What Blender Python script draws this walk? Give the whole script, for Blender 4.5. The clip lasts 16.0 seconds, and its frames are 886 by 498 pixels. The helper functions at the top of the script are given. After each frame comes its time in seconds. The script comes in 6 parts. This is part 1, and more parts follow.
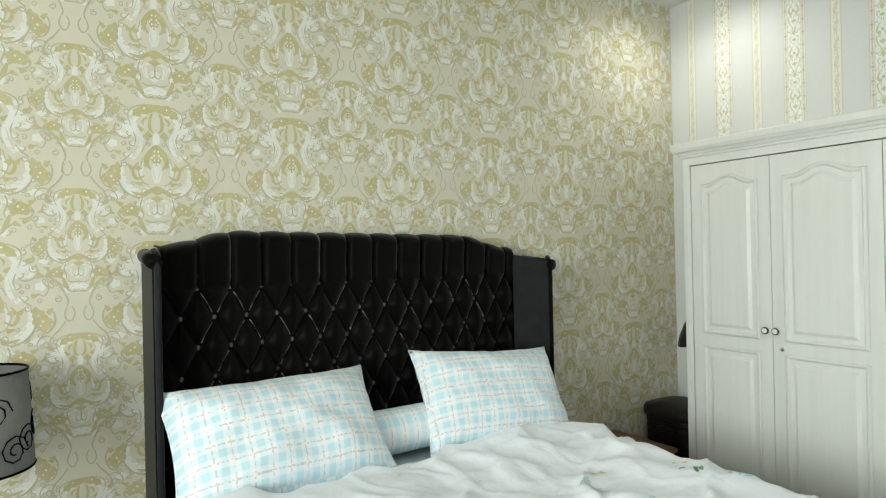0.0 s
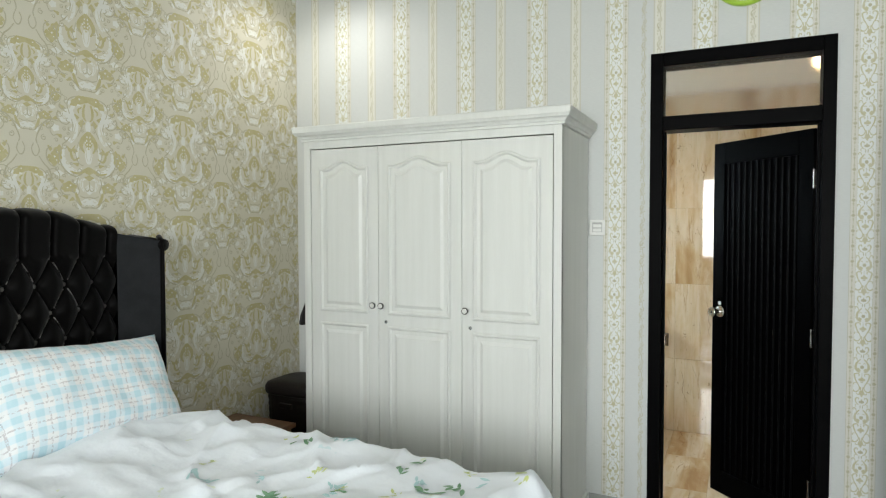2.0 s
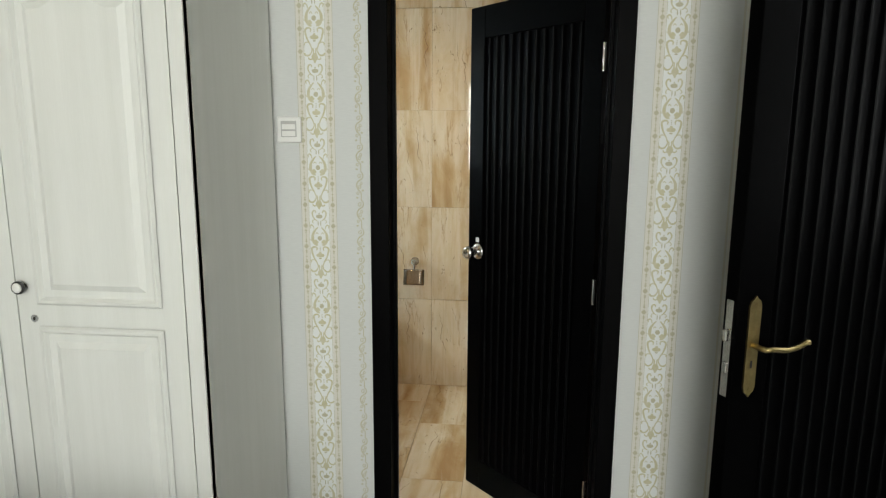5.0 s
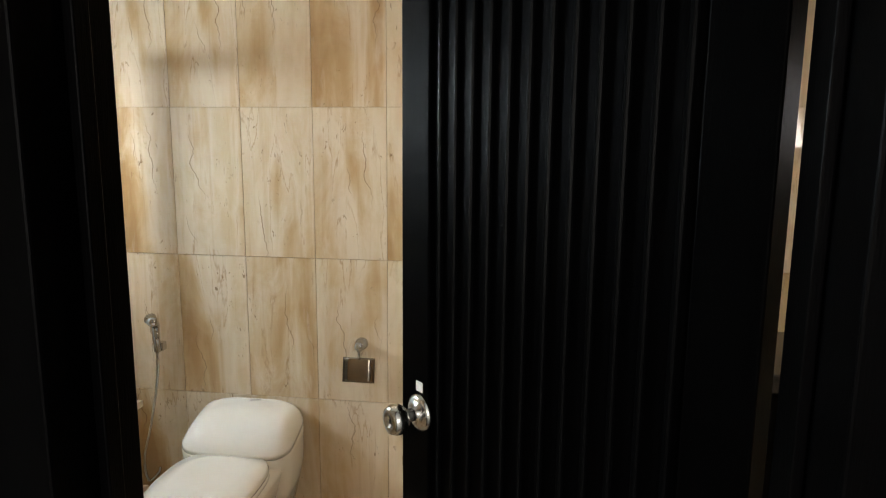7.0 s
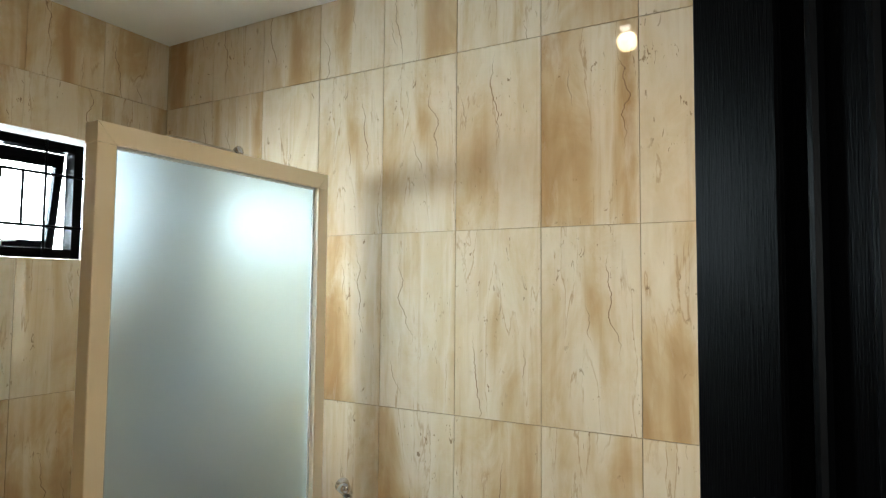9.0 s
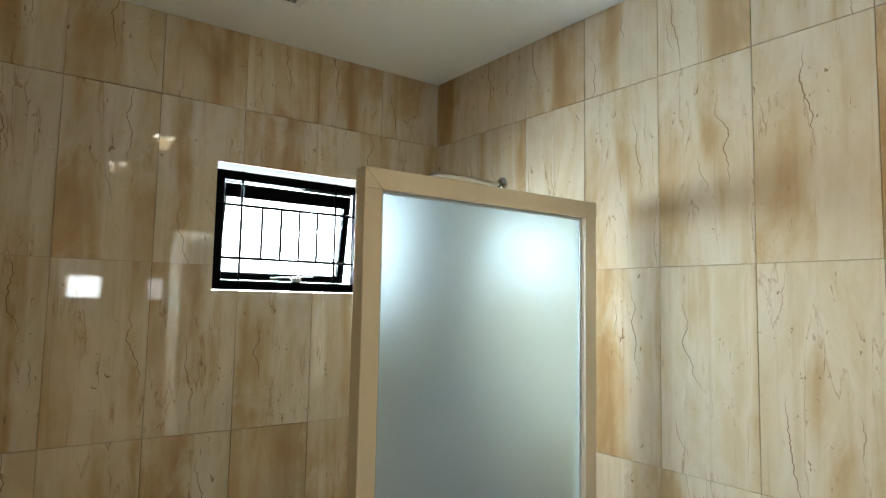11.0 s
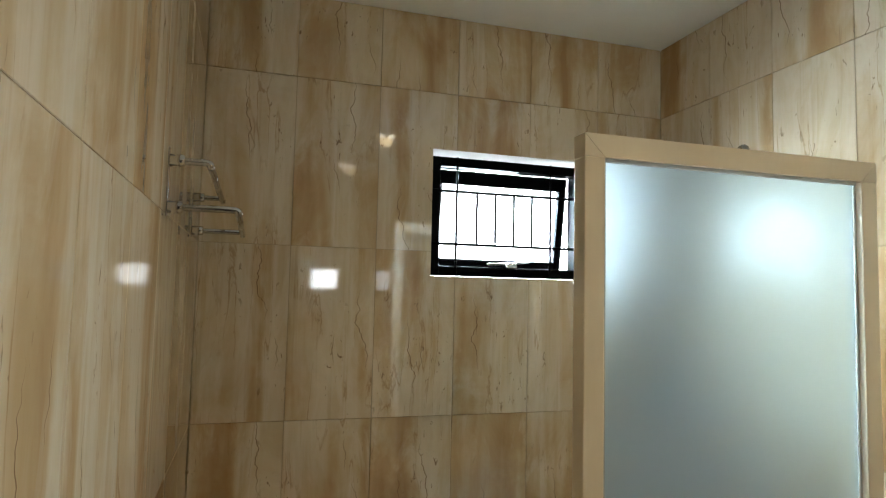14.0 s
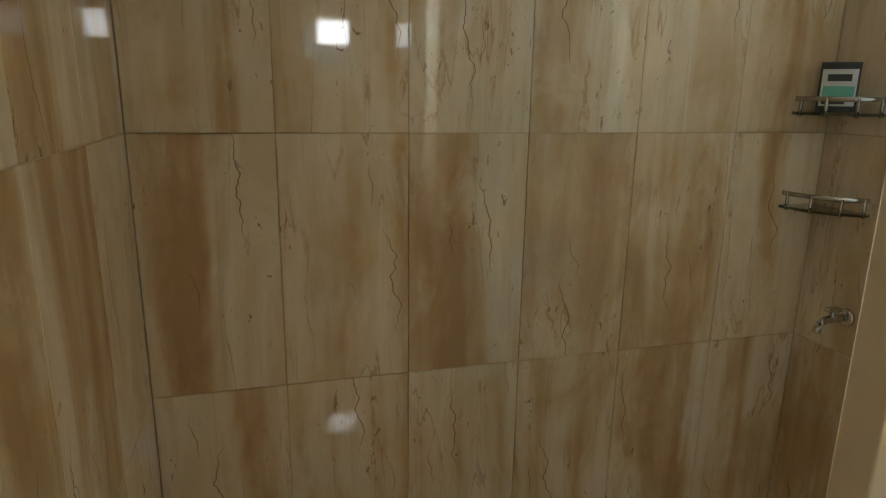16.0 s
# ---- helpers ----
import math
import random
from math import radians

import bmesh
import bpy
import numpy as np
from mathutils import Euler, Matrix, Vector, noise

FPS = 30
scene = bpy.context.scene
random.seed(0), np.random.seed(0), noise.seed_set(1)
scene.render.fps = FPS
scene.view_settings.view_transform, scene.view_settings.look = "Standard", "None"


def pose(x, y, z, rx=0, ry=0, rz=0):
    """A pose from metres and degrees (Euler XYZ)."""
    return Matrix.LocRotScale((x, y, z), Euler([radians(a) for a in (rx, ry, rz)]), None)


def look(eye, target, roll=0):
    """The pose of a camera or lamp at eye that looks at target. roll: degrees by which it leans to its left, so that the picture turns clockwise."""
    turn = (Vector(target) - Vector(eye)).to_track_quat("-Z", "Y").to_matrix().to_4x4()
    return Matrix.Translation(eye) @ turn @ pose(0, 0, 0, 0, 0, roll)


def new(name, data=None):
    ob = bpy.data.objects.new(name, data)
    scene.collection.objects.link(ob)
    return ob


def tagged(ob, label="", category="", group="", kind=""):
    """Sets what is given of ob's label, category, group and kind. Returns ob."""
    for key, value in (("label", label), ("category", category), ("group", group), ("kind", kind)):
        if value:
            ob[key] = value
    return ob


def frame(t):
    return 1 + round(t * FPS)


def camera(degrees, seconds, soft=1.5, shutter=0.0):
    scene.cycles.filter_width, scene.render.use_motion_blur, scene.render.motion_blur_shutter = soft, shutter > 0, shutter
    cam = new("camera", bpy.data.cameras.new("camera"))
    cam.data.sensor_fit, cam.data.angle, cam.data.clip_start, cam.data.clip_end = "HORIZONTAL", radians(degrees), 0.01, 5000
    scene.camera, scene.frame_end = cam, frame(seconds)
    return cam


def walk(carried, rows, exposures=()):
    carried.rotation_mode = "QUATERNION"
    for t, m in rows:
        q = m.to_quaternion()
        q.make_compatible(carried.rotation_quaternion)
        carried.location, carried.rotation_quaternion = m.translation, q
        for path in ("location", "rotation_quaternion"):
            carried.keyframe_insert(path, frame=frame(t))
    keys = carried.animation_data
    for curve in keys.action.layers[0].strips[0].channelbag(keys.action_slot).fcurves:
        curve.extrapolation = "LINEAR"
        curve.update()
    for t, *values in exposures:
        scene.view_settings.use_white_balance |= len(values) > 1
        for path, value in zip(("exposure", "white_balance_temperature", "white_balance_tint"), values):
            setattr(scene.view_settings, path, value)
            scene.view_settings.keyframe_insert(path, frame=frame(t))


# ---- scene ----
cam = camera(70.5, 16.0, 1.2)

PATH = [
    (0, (-3.489, -2.842, 1.562), (-2.417, -1.153, 1.567), -1.2),
    (0.5, (-3.472, -2.831, 1.567), (-2.181, -1.303, 1.543), -0.9),
    (1, (-3.464, -2.829, 1.571), (-1.976, -1.494, 1.528), -0.7),
    (1.5, (-3.444, -2.842, 1.575), (-1.784, -1.729, 1.514), -0.4),
    (2, (-3.403, -2.873, 1.563), (-1.596, -2.019, 1.491), -0.1),
    (2.5, (-3.316, -2.913, 1.556), (-1.413, -2.305, 1.466), 0.2),
    (3, (-3.196, -2.953, 1.543), (-1.257, -2.483, 1.408), 0.3),
    (3.2, (-3.151, -2.946, 1.544), (-1.208, -2.51, 1.364), 0.2),
    (3.5, (-3.001, -2.943, 1.526), (-1.062, -2.522, 1.272), 0.2),
    (4, (-2.723, -2.906, 1.536), (-0.772, -2.575, 1.244), 0.4),
    (4.2, (-2.599, -2.91, 1.538), (-0.645, -2.616, 1.231), 0.4),
    (6.3, (-0.98, -2.886, 1.502), (0.98, -2.708, 1.147), 0.3),
    (6.5, (-0.83, -2.947, 1.503), (1.127, -2.729, 1.154), 0.5),
    (7, (-0.52, -2.954, 1.538), (1.44, -2.701, 1.229), 0.5),
    (7.5, (-0.314, -2.912, 1.52), (1.656, -2.587, 1.334), 0.4),
    (8, (-0.143, -2.881, 1.495), (1.793, -2.38, 1.475), 0.3),
    (8.5, (0.003, -2.851, 1.515), (1.846, -2.078, 1.603), 0.5),
    (8.7, (0.040, -2.830, 1.517), (1.841, -1.968, 1.621), 0.5),
    (10.8, (0.235, -2.695, 1.579), (1.474, -1.133, 1.735), 1.0),
    (11, (0.236, -2.681, 1.584), (1.41, -1.071, 1.753), 1.1),
    (11.5, (0.241, -2.677, 1.585), (1.253, -0.966, 1.802), 1.1),
    (12, (0.244, -2.68, 1.586), (1.113, -0.898, 1.854), 1.2),
    (12.5, (0.26, -2.659, 1.596), (1.017, -0.83, 1.883), 1.4),
    (13, (0.289, -2.631, 1.606), (0.943, -0.761, 1.882), 1.5),
    (13.5, (0.288, -2.602, 1.569), (0.885, -0.713, 1.837), 1.4),
    (14, (0.28, -2.565, 1.55), (0.856, -0.655, 1.69), 1.3),
    (14.5, (0.308, -2.439, 1.477), (0.88, -0.524, 1.396), 1.2),
    (15, (0.393, -2.213, 1.336), (0.937, -0.303, 1.092), 1.1),
    (15.5, (0.405, -2.01, 1.25), (0.916, -0.115, 0.834), 0.9),
    (16, (0.383, -1.776, 1.192), (0.907, 0.093, 0.712), 0.9),
]
LIGHTING = [(0.0, -0.05, 6450, 4), (1.0, -0.05, 6250, 7), (2.0, -0.05, 6300, 9), (3.0, -0.15, 6550, 9), (4.0, -0.1, 6600, 10), (6.5, -0.2, 6800, 8), (7.1, -0.2, 6900, 17), (8.5, -0.05, 6500, 11), (11.0, -0.22, 6250, 7), (13.5, -0.22, 6250, 8), (15.0, -0.2, 6250, 9), (16.0, -0.25, 6250, 8)]
walk(cam, [(t, look(eye, goal, lean)) for t, eye, goal, lean in PATH], LIGHTING)

# ---- light ----
world = bpy.data.worlds.new("sky_world")
scene.world = world
world.use_nodes = True
wn = world.node_tree.nodes
sky = wn.new("ShaderNodeTexSky")
sky.sky_type, sky.sun_disc = "NISHITA", False
sky.sun_elevation, sky.sun_rotation = radians(50), radians(200)
world.node_tree.links.new(sky.outputs[0], wn["Background"].inputs[0])
wn["Background"].inputs[1].default_value = 0.12


def area_lamp(name, eye, target, sx, sy, watts, color, spread=180):
    lamp = bpy.data.lights.new(name, "AREA")
    lamp.shape, lamp.size, lamp.size_y, lamp.energy, lamp.color = "RECTANGLE", sx, sy, watts, color
    lamp.spread = radians(spread)
    ob = new(name, lamp)
    ob.matrix_world = look(eye, target)
    return ob


def spot_lamp(name, eye, target, watts, color, size, radius=0.04, blend=0.6):
    lamp = bpy.data.lights.new(name, "SPOT")
    lamp.energy, lamp.color, lamp.spot_size, lamp.spot_blend, lamp.shadow_soft_size = watts, color, radians(size), blend, radius
    ob = new(name, lamp)
    ob.matrix_world = look(eye, target)
    return ob


# daylight through the bedroom window, the bathroom windows, and the ceiling lamps
area_lamp("bedroom_window_light", (-6.28, -2.9, 1.75), (-0.5, -2.95, 1.05), 2.0, 1.6, 131, (0.97, 0.985, 0.95), 150)
area_lamp("bathroom_window_light", (1.24, -0.2, 1.86), (1.48, -1.9, 1.45), 0.6, 0.42, 41, (0.74, 0.92, 1.0), 106)
area_lamp("bathroom_back_window_light", (0.94, -4.26, 1.66), (0.9, -2, 1.3), 0.24, 0.18, 2.0, (0.95, 0.98, 1.0))
spot_lamp("corner_downlight_glow", (-0.42, -0.62, 3.05), (-0.42, -0.62, 0), 18, (1.0, 0.96, 0.9), 172, blend=1.0)
spot_lamp("bathroom_downlight_glow", (1.1, -2.2, 2.55), (1.1, -2.2, 0), 13, (1.0, 0.72, 0.37), 165, blend=1.0)
spot_lamp("bathroom_downlight_glow", (1.0, -3.3, 2.55), (1.0, -3.3, 0), 13.5, (1.0, 0.72, 0.38), 165, blend=1.0)

# ---- materials ----


def shader(name):
    m = bpy.data.materials.new(name)
    m.use_nodes = True
    return m, m.node_tree.nodes, m.node_tree.links, m.node_tree.nodes["Principled BSDF"]


def mathnode(n, l, op, a, b=None, c=None):
    k = n.new("ShaderNodeMath")
    k.operation = op
    for i, v in enumerate((a, b, c)):
        if v is None:
            continue
        if isinstance(v, (int, float)):
            k.inputs[i].default_value = v
        else:
            l.new(v, k.inputs[i])
    return k.outputs[0]


def mixcol(n, l, fac, a, b, mode="MIX"):
    k = n.new("ShaderNodeMix")
    k.data_type, k.blend_type = "RGBA", mode
    for i, v in ((0, fac), (6, a), (7, b)):
        if isinstance(v, (int, float)):
            k.inputs[i].default_value = v
        elif isinstance(v, tuple):
            k.inputs[i].default_value = (*v, 1)
        else:
            l.new(v, k.inputs[i])
    return k.outputs[2]


def coords(n, l, scale=(1, 1, 1), kind="Object", shift=None):
    tc = n.new("ShaderNodeTexCoord")
    mp = n.new("ShaderNodeMapping")
    mp.inputs["Scale"].default_value = scale
    l.new(tc.outputs[kind], mp.inputs[0])
    if shift is not None:
        l.new(shift, mp.inputs[1])
    return mp.outputs[0]


def noise_tex(n, l, vec, scale, detail=4.0, rough=0.55, distort=0.0):
    k = n.new("ShaderNodeTexNoise")
    k.inputs["Scale"].default_value, k.inputs["Detail"].default_value = scale, detail
    k.inputs["Roughness"].default_value, k.inputs["Distortion"].default_value = rough, distort
    if vec is not None:
        l.new(vec, k.inputs["Vector"])
    return k.outputs["Fac"]


def ramp(n, l, fac, stops):
    k = n.new("ShaderNodeValToRGB")
    el = k.color_ramp.elements
    while len(el) < len(stops):
        el.new(0.5)
    for e, (p, c) in zip(el, stops):
        e.position, e.color = p, (*((c,) * 3 if isinstance(c, (int, float)) else c), 1)
    l.new(fac, k.inputs[0])
    return k.outputs[0]


def bump(n, l, bsdf, height, strength, dist=0.002):
    k = n.new("ShaderNodeBump")
    k.inputs["Strength"].default_value, k.inputs["Distance"].default_value = strength, dist
    l.new(height, k.inputs["Height"])
    l.new(k.outputs[0], bsdf.inputs["Normal"])


def plain(name, a, b=None, rough=0.5, metal=0.0, scale=(12, 12, 12), grain=60, bumps=0.15, coat=0.0, sheen=0.0, spread=0.08, spec=0.5):
    """A surface whose colour drifts between a and b, with fine grain and relief."""
    m, n, l, s = shader(name)
    b = b or tuple(min(1, v * 0.86) for v in a)
    v = coords(n, l, scale)
    big = noise_tex(n, l, v, 1.0, 5)
    fine = noise_tex(n, l, v, grain / 6, 3)
    both = mathnode(n, l, "ADD", mathnode(n, l, "MULTIPLY", big, 0.7), mathnode(n, l, "MULTIPLY", fine, 0.3))
    col = ramp(n, l, both, [(0.35, b), (0.65, a)])
    l.new(col, s.inputs["Base Color"])
    l.new(mathnode(n, l, "MULTIPLY_ADD", fine, spread, rough - spread / 2), s.inputs["Roughness"])
    s.inputs["Metallic"].default_value = metal
    s.inputs["Coat Weight"].default_value = coat
    s.inputs["Sheen Weight"].default_value = sheen
    s.inputs["Specular IOR Level"].default_value = spec
    if bumps:
        bump(n, l, s, fine, bumps, 0.001)
    return m


def travertine(name, warm=0.0):
    """Polished beige vein-cut stone, a different cut in every tile."""
    m, n, l, s = shader(name)
    info = n.new("ShaderNodeObjectInfo")
    rnd = info.outputs["Random"]
    comb = n.new("ShaderNodeCombineXYZ")
    l.new(mathnode(n, l, "MULTIPLY", rnd, 91.0), comb.inputs[0])
    l.new(mathnode(n, l, "MULTIPLY", rnd, 53.0), comb.inputs[1])
    l.new(mathnode(n, l, "MULTIPLY", rnd, 17.0), comb.inputs[2])
    band = coords(n, l, (6.0, 6.0, 0.5), shift=comb.outputs[0])
    mid = coords(n, l, (15.0, 15.0, 3.0), shift=comb.outputs[0])
    soft = coords(n, l, (5.0, 5.0, 3.0), shift=comb.outputs[0])
    n1 = noise_tex(n, l, band, 1.0, 3, 0.5, 0.7)
    n2 = noise_tex(n, l, mid, 1.0, 5, 0.6, 0.8)
    n3 = noise_tex(n, l, soft, 1.0, 5, 0.6, 1.2)
    mixed = mathnode(n, l, "ADD", mathnode(n, l, "MULTIPLY", n1, 0.62), mathnode(n, l, "ADD", mathnode(n, l, "MULTIPLY", n2, 0.16), mathnode(n, l, "MULTIPLY", n3, 0.22)))
    mixed = mathnode(n, l, "ADD", mixed, mathnode(n, l, "MULTIPLY_ADD", rnd, 0.08, -0.035))
    col = ramp(n, l, mixed, [(0.36, (0.41, 0.25, 0.115)), (0.43, (0.51, 0.355, 0.19)), (0.49, (0.60, 0.465, 0.30)), (0.55, (0.67, 0.56, 0.415)), (0.63, (0.61, 0.48, 0.31))])
    # thin brown veins that follow the bands, broken along their length
    contour = mathnode(n, l, "ABSOLUTE", mathnode(n, l, "SUBTRACT", mathnode(n, l, "FRACT", mathnode(n, l, "MULTIPLY", mathnode(n, l, "MULTIPLY_ADD", n2, 0.25, n1), 4.0)), 0.5))
    gate = noise_tex(n, l, coords(n, l, (9.0, 9.0, 4.0), shift=comb.outputs[0]), 1.0, 3, 0.6)
    vein = mathnode(n, l, "MULTIPLY", ramp(n, l, contour, [(0.0, 1.0), (0.035, 0.0)]), ramp(n, l, gate, [(0.45, 0.0), (0.58, 1.0)]))
    col = mixcol(n, l, mathnode(n, l, "MULTIPLY", vein, 0.75), col, (0.36, 0.215, 0.10))
    # faint streaks, pale clouds and short brown flecks along the cut
    streak = noise_tex(n, l, coords(n, l, (40.0, 40.0, 1.2), shift=comb.outputs[0]), 1.0, 3, 0.6, 0.3)
    col = mixcol(n, l, ramp(n, l, streak, [(0.55, 0.0), (0.75, 0.4)]), col, (0.43, 0.28, 0.14))
    cloud = noise_tex(n, l, coords(n, l, (8.0, 8.0, 2.2), shift=comb.outputs[0]), 1.0, 6, 0.65, 0.9)
    col = mixcol(n, l, ramp(n, l, cloud, [(0.50, 0.0), (0.66, 0.5)]), col, (0.74, 0.65, 0.51))
    fleck = noise_tex(n, l, coords(n, l, (60.0, 60.0, 22.0), shift=comb.outputs[0]), 1.0, 3, 0.6, 0.9)
    pit = mathnode(n, l, "MULTIPLY", ramp(n, l, fleck, [(0.645, 0.0), (0.675, 1.0)]), ramp(n, l, gate, [(0.50, 0.0), (0.60, 1.0)]))
    # one long and one short crack in a tile, leaning and gently wavy, thin at both ends
    tc2 = n.new("ShaderNodeTexCoord")
    sp = n.new("ShaderNodeSeparateXYZ")
    l.new(tc2.outputs["Object"], sp.inputs[0])
    line = None
    for seed, width, reach, sway in ((7.31, 0.0016, 0.15, 0.06), (23.17, 0.0013, 0.06, 0.05)):
        r2 = mathnode(n, l, "FRACT", mathnode(n, l, "MULTIPLY", rnd, seed))
        r3 = mathnode(n, l, "FRACT", mathnode(n, l, "MULTIPLY", rnd, seed * 5.7))
        cv = n.new("ShaderNodeCombineXYZ")
        l.new(mathnode(n, l, "MULTIPLY", r2, 77.0), cv.inputs[0])
        l.new(sp.outputs[2], cv.inputs[2])
        path = noise_tex(n, l, cv.outputs[0], 9.0, 4, 0.5)
        rise = mathnode(n, l, "SUBTRACT", sp.outputs[2], mathnode(n, l, "MULTIPLY_ADD", r3, 0.44, -0.22))
        window = mathnode(n, l, "SUBTRACT", 1.0, mathnode(n, l, "POWER", mathnode(n, l, "MULTIPLY", mathnode(n, l, "ABSOLUTE", rise), 1.0 / reach), 2.0))
        centre = mathnode(n, l, "ADD", mathnode(n, l, "MULTIPLY_ADD", r2, 0.24, -0.12), mathnode(n, l, "MULTIPLY_ADD", path, sway * 2, -sway))
        centre = mathnode(n, l, "SUBTRACT", centre, mathnode(n, l, "MULTIPLY", rise, 0.10))
        off = mathnode(n, l, "ABSOLUTE", mathnode(n, l, "SUBTRACT", sp.outputs[0], centre))
        gap = mathnode(n, l, "SUBTRACT", mathnode(n, l, "MULTIPLY", window, width), off)
        crack = ramp(n, l, mathnode(n, l, "MULTIPLY_ADD", gap, 400.0, 0.3), [(0.1, 0.0), (0.6, 1.0)])
        line = crack if line is None else mathnode(n, l, "MAXIMUM", line, mathnode(n, l, "MULTIPLY", crack, 0.8))
    mark = mathnode(n, l, "MAXIMUM", mathnode(n, l, "MULTIPLY", line, 0.9), mathnode(n, l, "MULTIPLY", pit, 0.75))
    col = mixcol(n, l, mark, col, (0.19, 0.11, 0.055))
    l.new(col, s.inputs["Base Color"])
    l.new(mathnode(n, l, "MULTIPLY_ADD", n2, 0.03, 0.025), s.inputs["Roughness"])
    s.inputs["Specular IOR Level"].default_value = 0.8
    bump(n, l, s, n3, 0.018, 0.002)
    return m


def stripe_paper(name, centre, period=0.43):
    """Striped wallpaper: pale grey ground, white bands edged with cream, and cream ribbons between them."""
    m, n, l, s = shader(name)
    tc = n.new("ShaderNodeTexCoord")
    sep = n.new("ShaderNodeSeparateXYZ")
    l.new(tc.outputs["Object"], sep.inputs[0])
    y = mathnode(n, l, "SUBTRACT", sep.outputs[1], centre - period / 2 - 50 * period)
    d = mathnode(n, l, "ABSOLUTE", mathnode(n, l, "SUBTRACT", mathnode(n, l, "MODULO", y, period), period / 2))
    weave = noise_tex(n, l, coords(n, l, (40, 40, 300)), 1.0, 3)
    ground = mixcol(n, l, weave, (0.57, 0.585, 0.57), (0.662, 0.678, 0.662))
    white = mathnode(n, l, "LESS_THAN", d, 0.036)
    bead = mathnode(n, l, "LESS_THAN", mathnode(n, l, "ABSOLUTE", mathnode(n, l, "SUBTRACT", d, 0.047)), 0.011)
    ribbon = mathnode(n, l, "GREATER_THAN", d, period / 2 - 0.021)
    edge = mathnode(n, l, "LESS_THAN", mathnode(n, l, "ABSOLUTE", mathnode(n, l, "SUBTRACT", d, period / 2 - 0.026)), 0.003)
    col = mixcol(n, l, white, ground, (0.77, 0.79, 0.775))
    col = mixcol(n, l, bead, col, (0.68, 0.665, 0.60))
    col = mixcol(n, l, ribbon, col, (0.72, 0.71, 0.64))
    col = mixcol(n, l, edge, col, (0.58, 0.56, 0.47))
    l.new(col, s.inputs["Base Color"])
    s.inputs["Roughness"].default_value = 0.6
    bump(n, l, s, weave, 0.15, 0.0006)
    return m


def plaid(name):
    """Pillow cotton: white with light blue checks and thin grey-brown sprig lines."""
    m, n, l, s = shader(name)
    tc = n.new("ShaderNodeTexCoord")
    sep = n.new("ShaderNodeSeparateXYZ")
    l.new(tc.outputs["Object"], sep.inputs[0])
    wob = noise_tex(n, l, tc.outputs["Object"], 60, 2)

    def bandof(v, period, width):
        f = mathnode(n, l, "ABSOLUTE", mathnode(n, l, "SUBTRACT", mathnode(n, l, "FRACT", mathnode(n, l, "MULTIPLY", mathnode(n, l, "ADD", v, 5.0), 1 / period)), 0.5))
        return ramp(n, l, f, [(width * 0.75, 1.0), (width, 0.0)])

    a = bandof(sep.outputs[0], 0.062, 0.24)
    b = bandof(sep.outputs[1], 0.062, 0.24)
    both = mathnode(n, l, "ADD", mathnode(n, l, "MULTIPLY", a, 0.5), mathnode(n, l, "MULTIPLY", b, 0.5))
    both = mathnode(n, l, "MULTIPLY", both, mathnode(n, l, "MULTIPLY_ADD", wob, 0.5, 0.75))
    col = ramp(n, l, both, [(0.0, (0.83, 0.85, 0.86)), (0.5, (0.70, 0.81, 0.86)), (1.0, (0.52, 0.72, 0.785))])
    shifted = mathnode(n, l, "ADD", sep.outputs[1], 0.031)
    line = bandof(shifted, 0.062, 0.06)
    line2 = bandof(mathnode(n, l, "ADD", sep.outputs[0], 0.031), 0.062, 0.05)
    gaps = mathnode(n, l, "GREATER_THAN", noise_tex(n, l, tc.outputs["Object"], 110, 2), 0.5)
    sprig = mathnode(n, l, "MULTIPLY", mathnode(n, l, "MAXIMUM", line, line2), mathnode(n, l, "MULTIPLY", gaps, 0.5))
    col = mixcol(n, l, sprig, col, (0.41, 0.36, 0.38))
    l.new(col, s.inputs["Base Color"])
    s.inputs["Roughness"].default_value = 0.85
    s.inputs["Sheen Weight"].default_value = 0.2
    bump(n, l, s, noise_tex(n, l, tc.outputs["Object"], 25, 4), 0.25, 0.006)
    return m


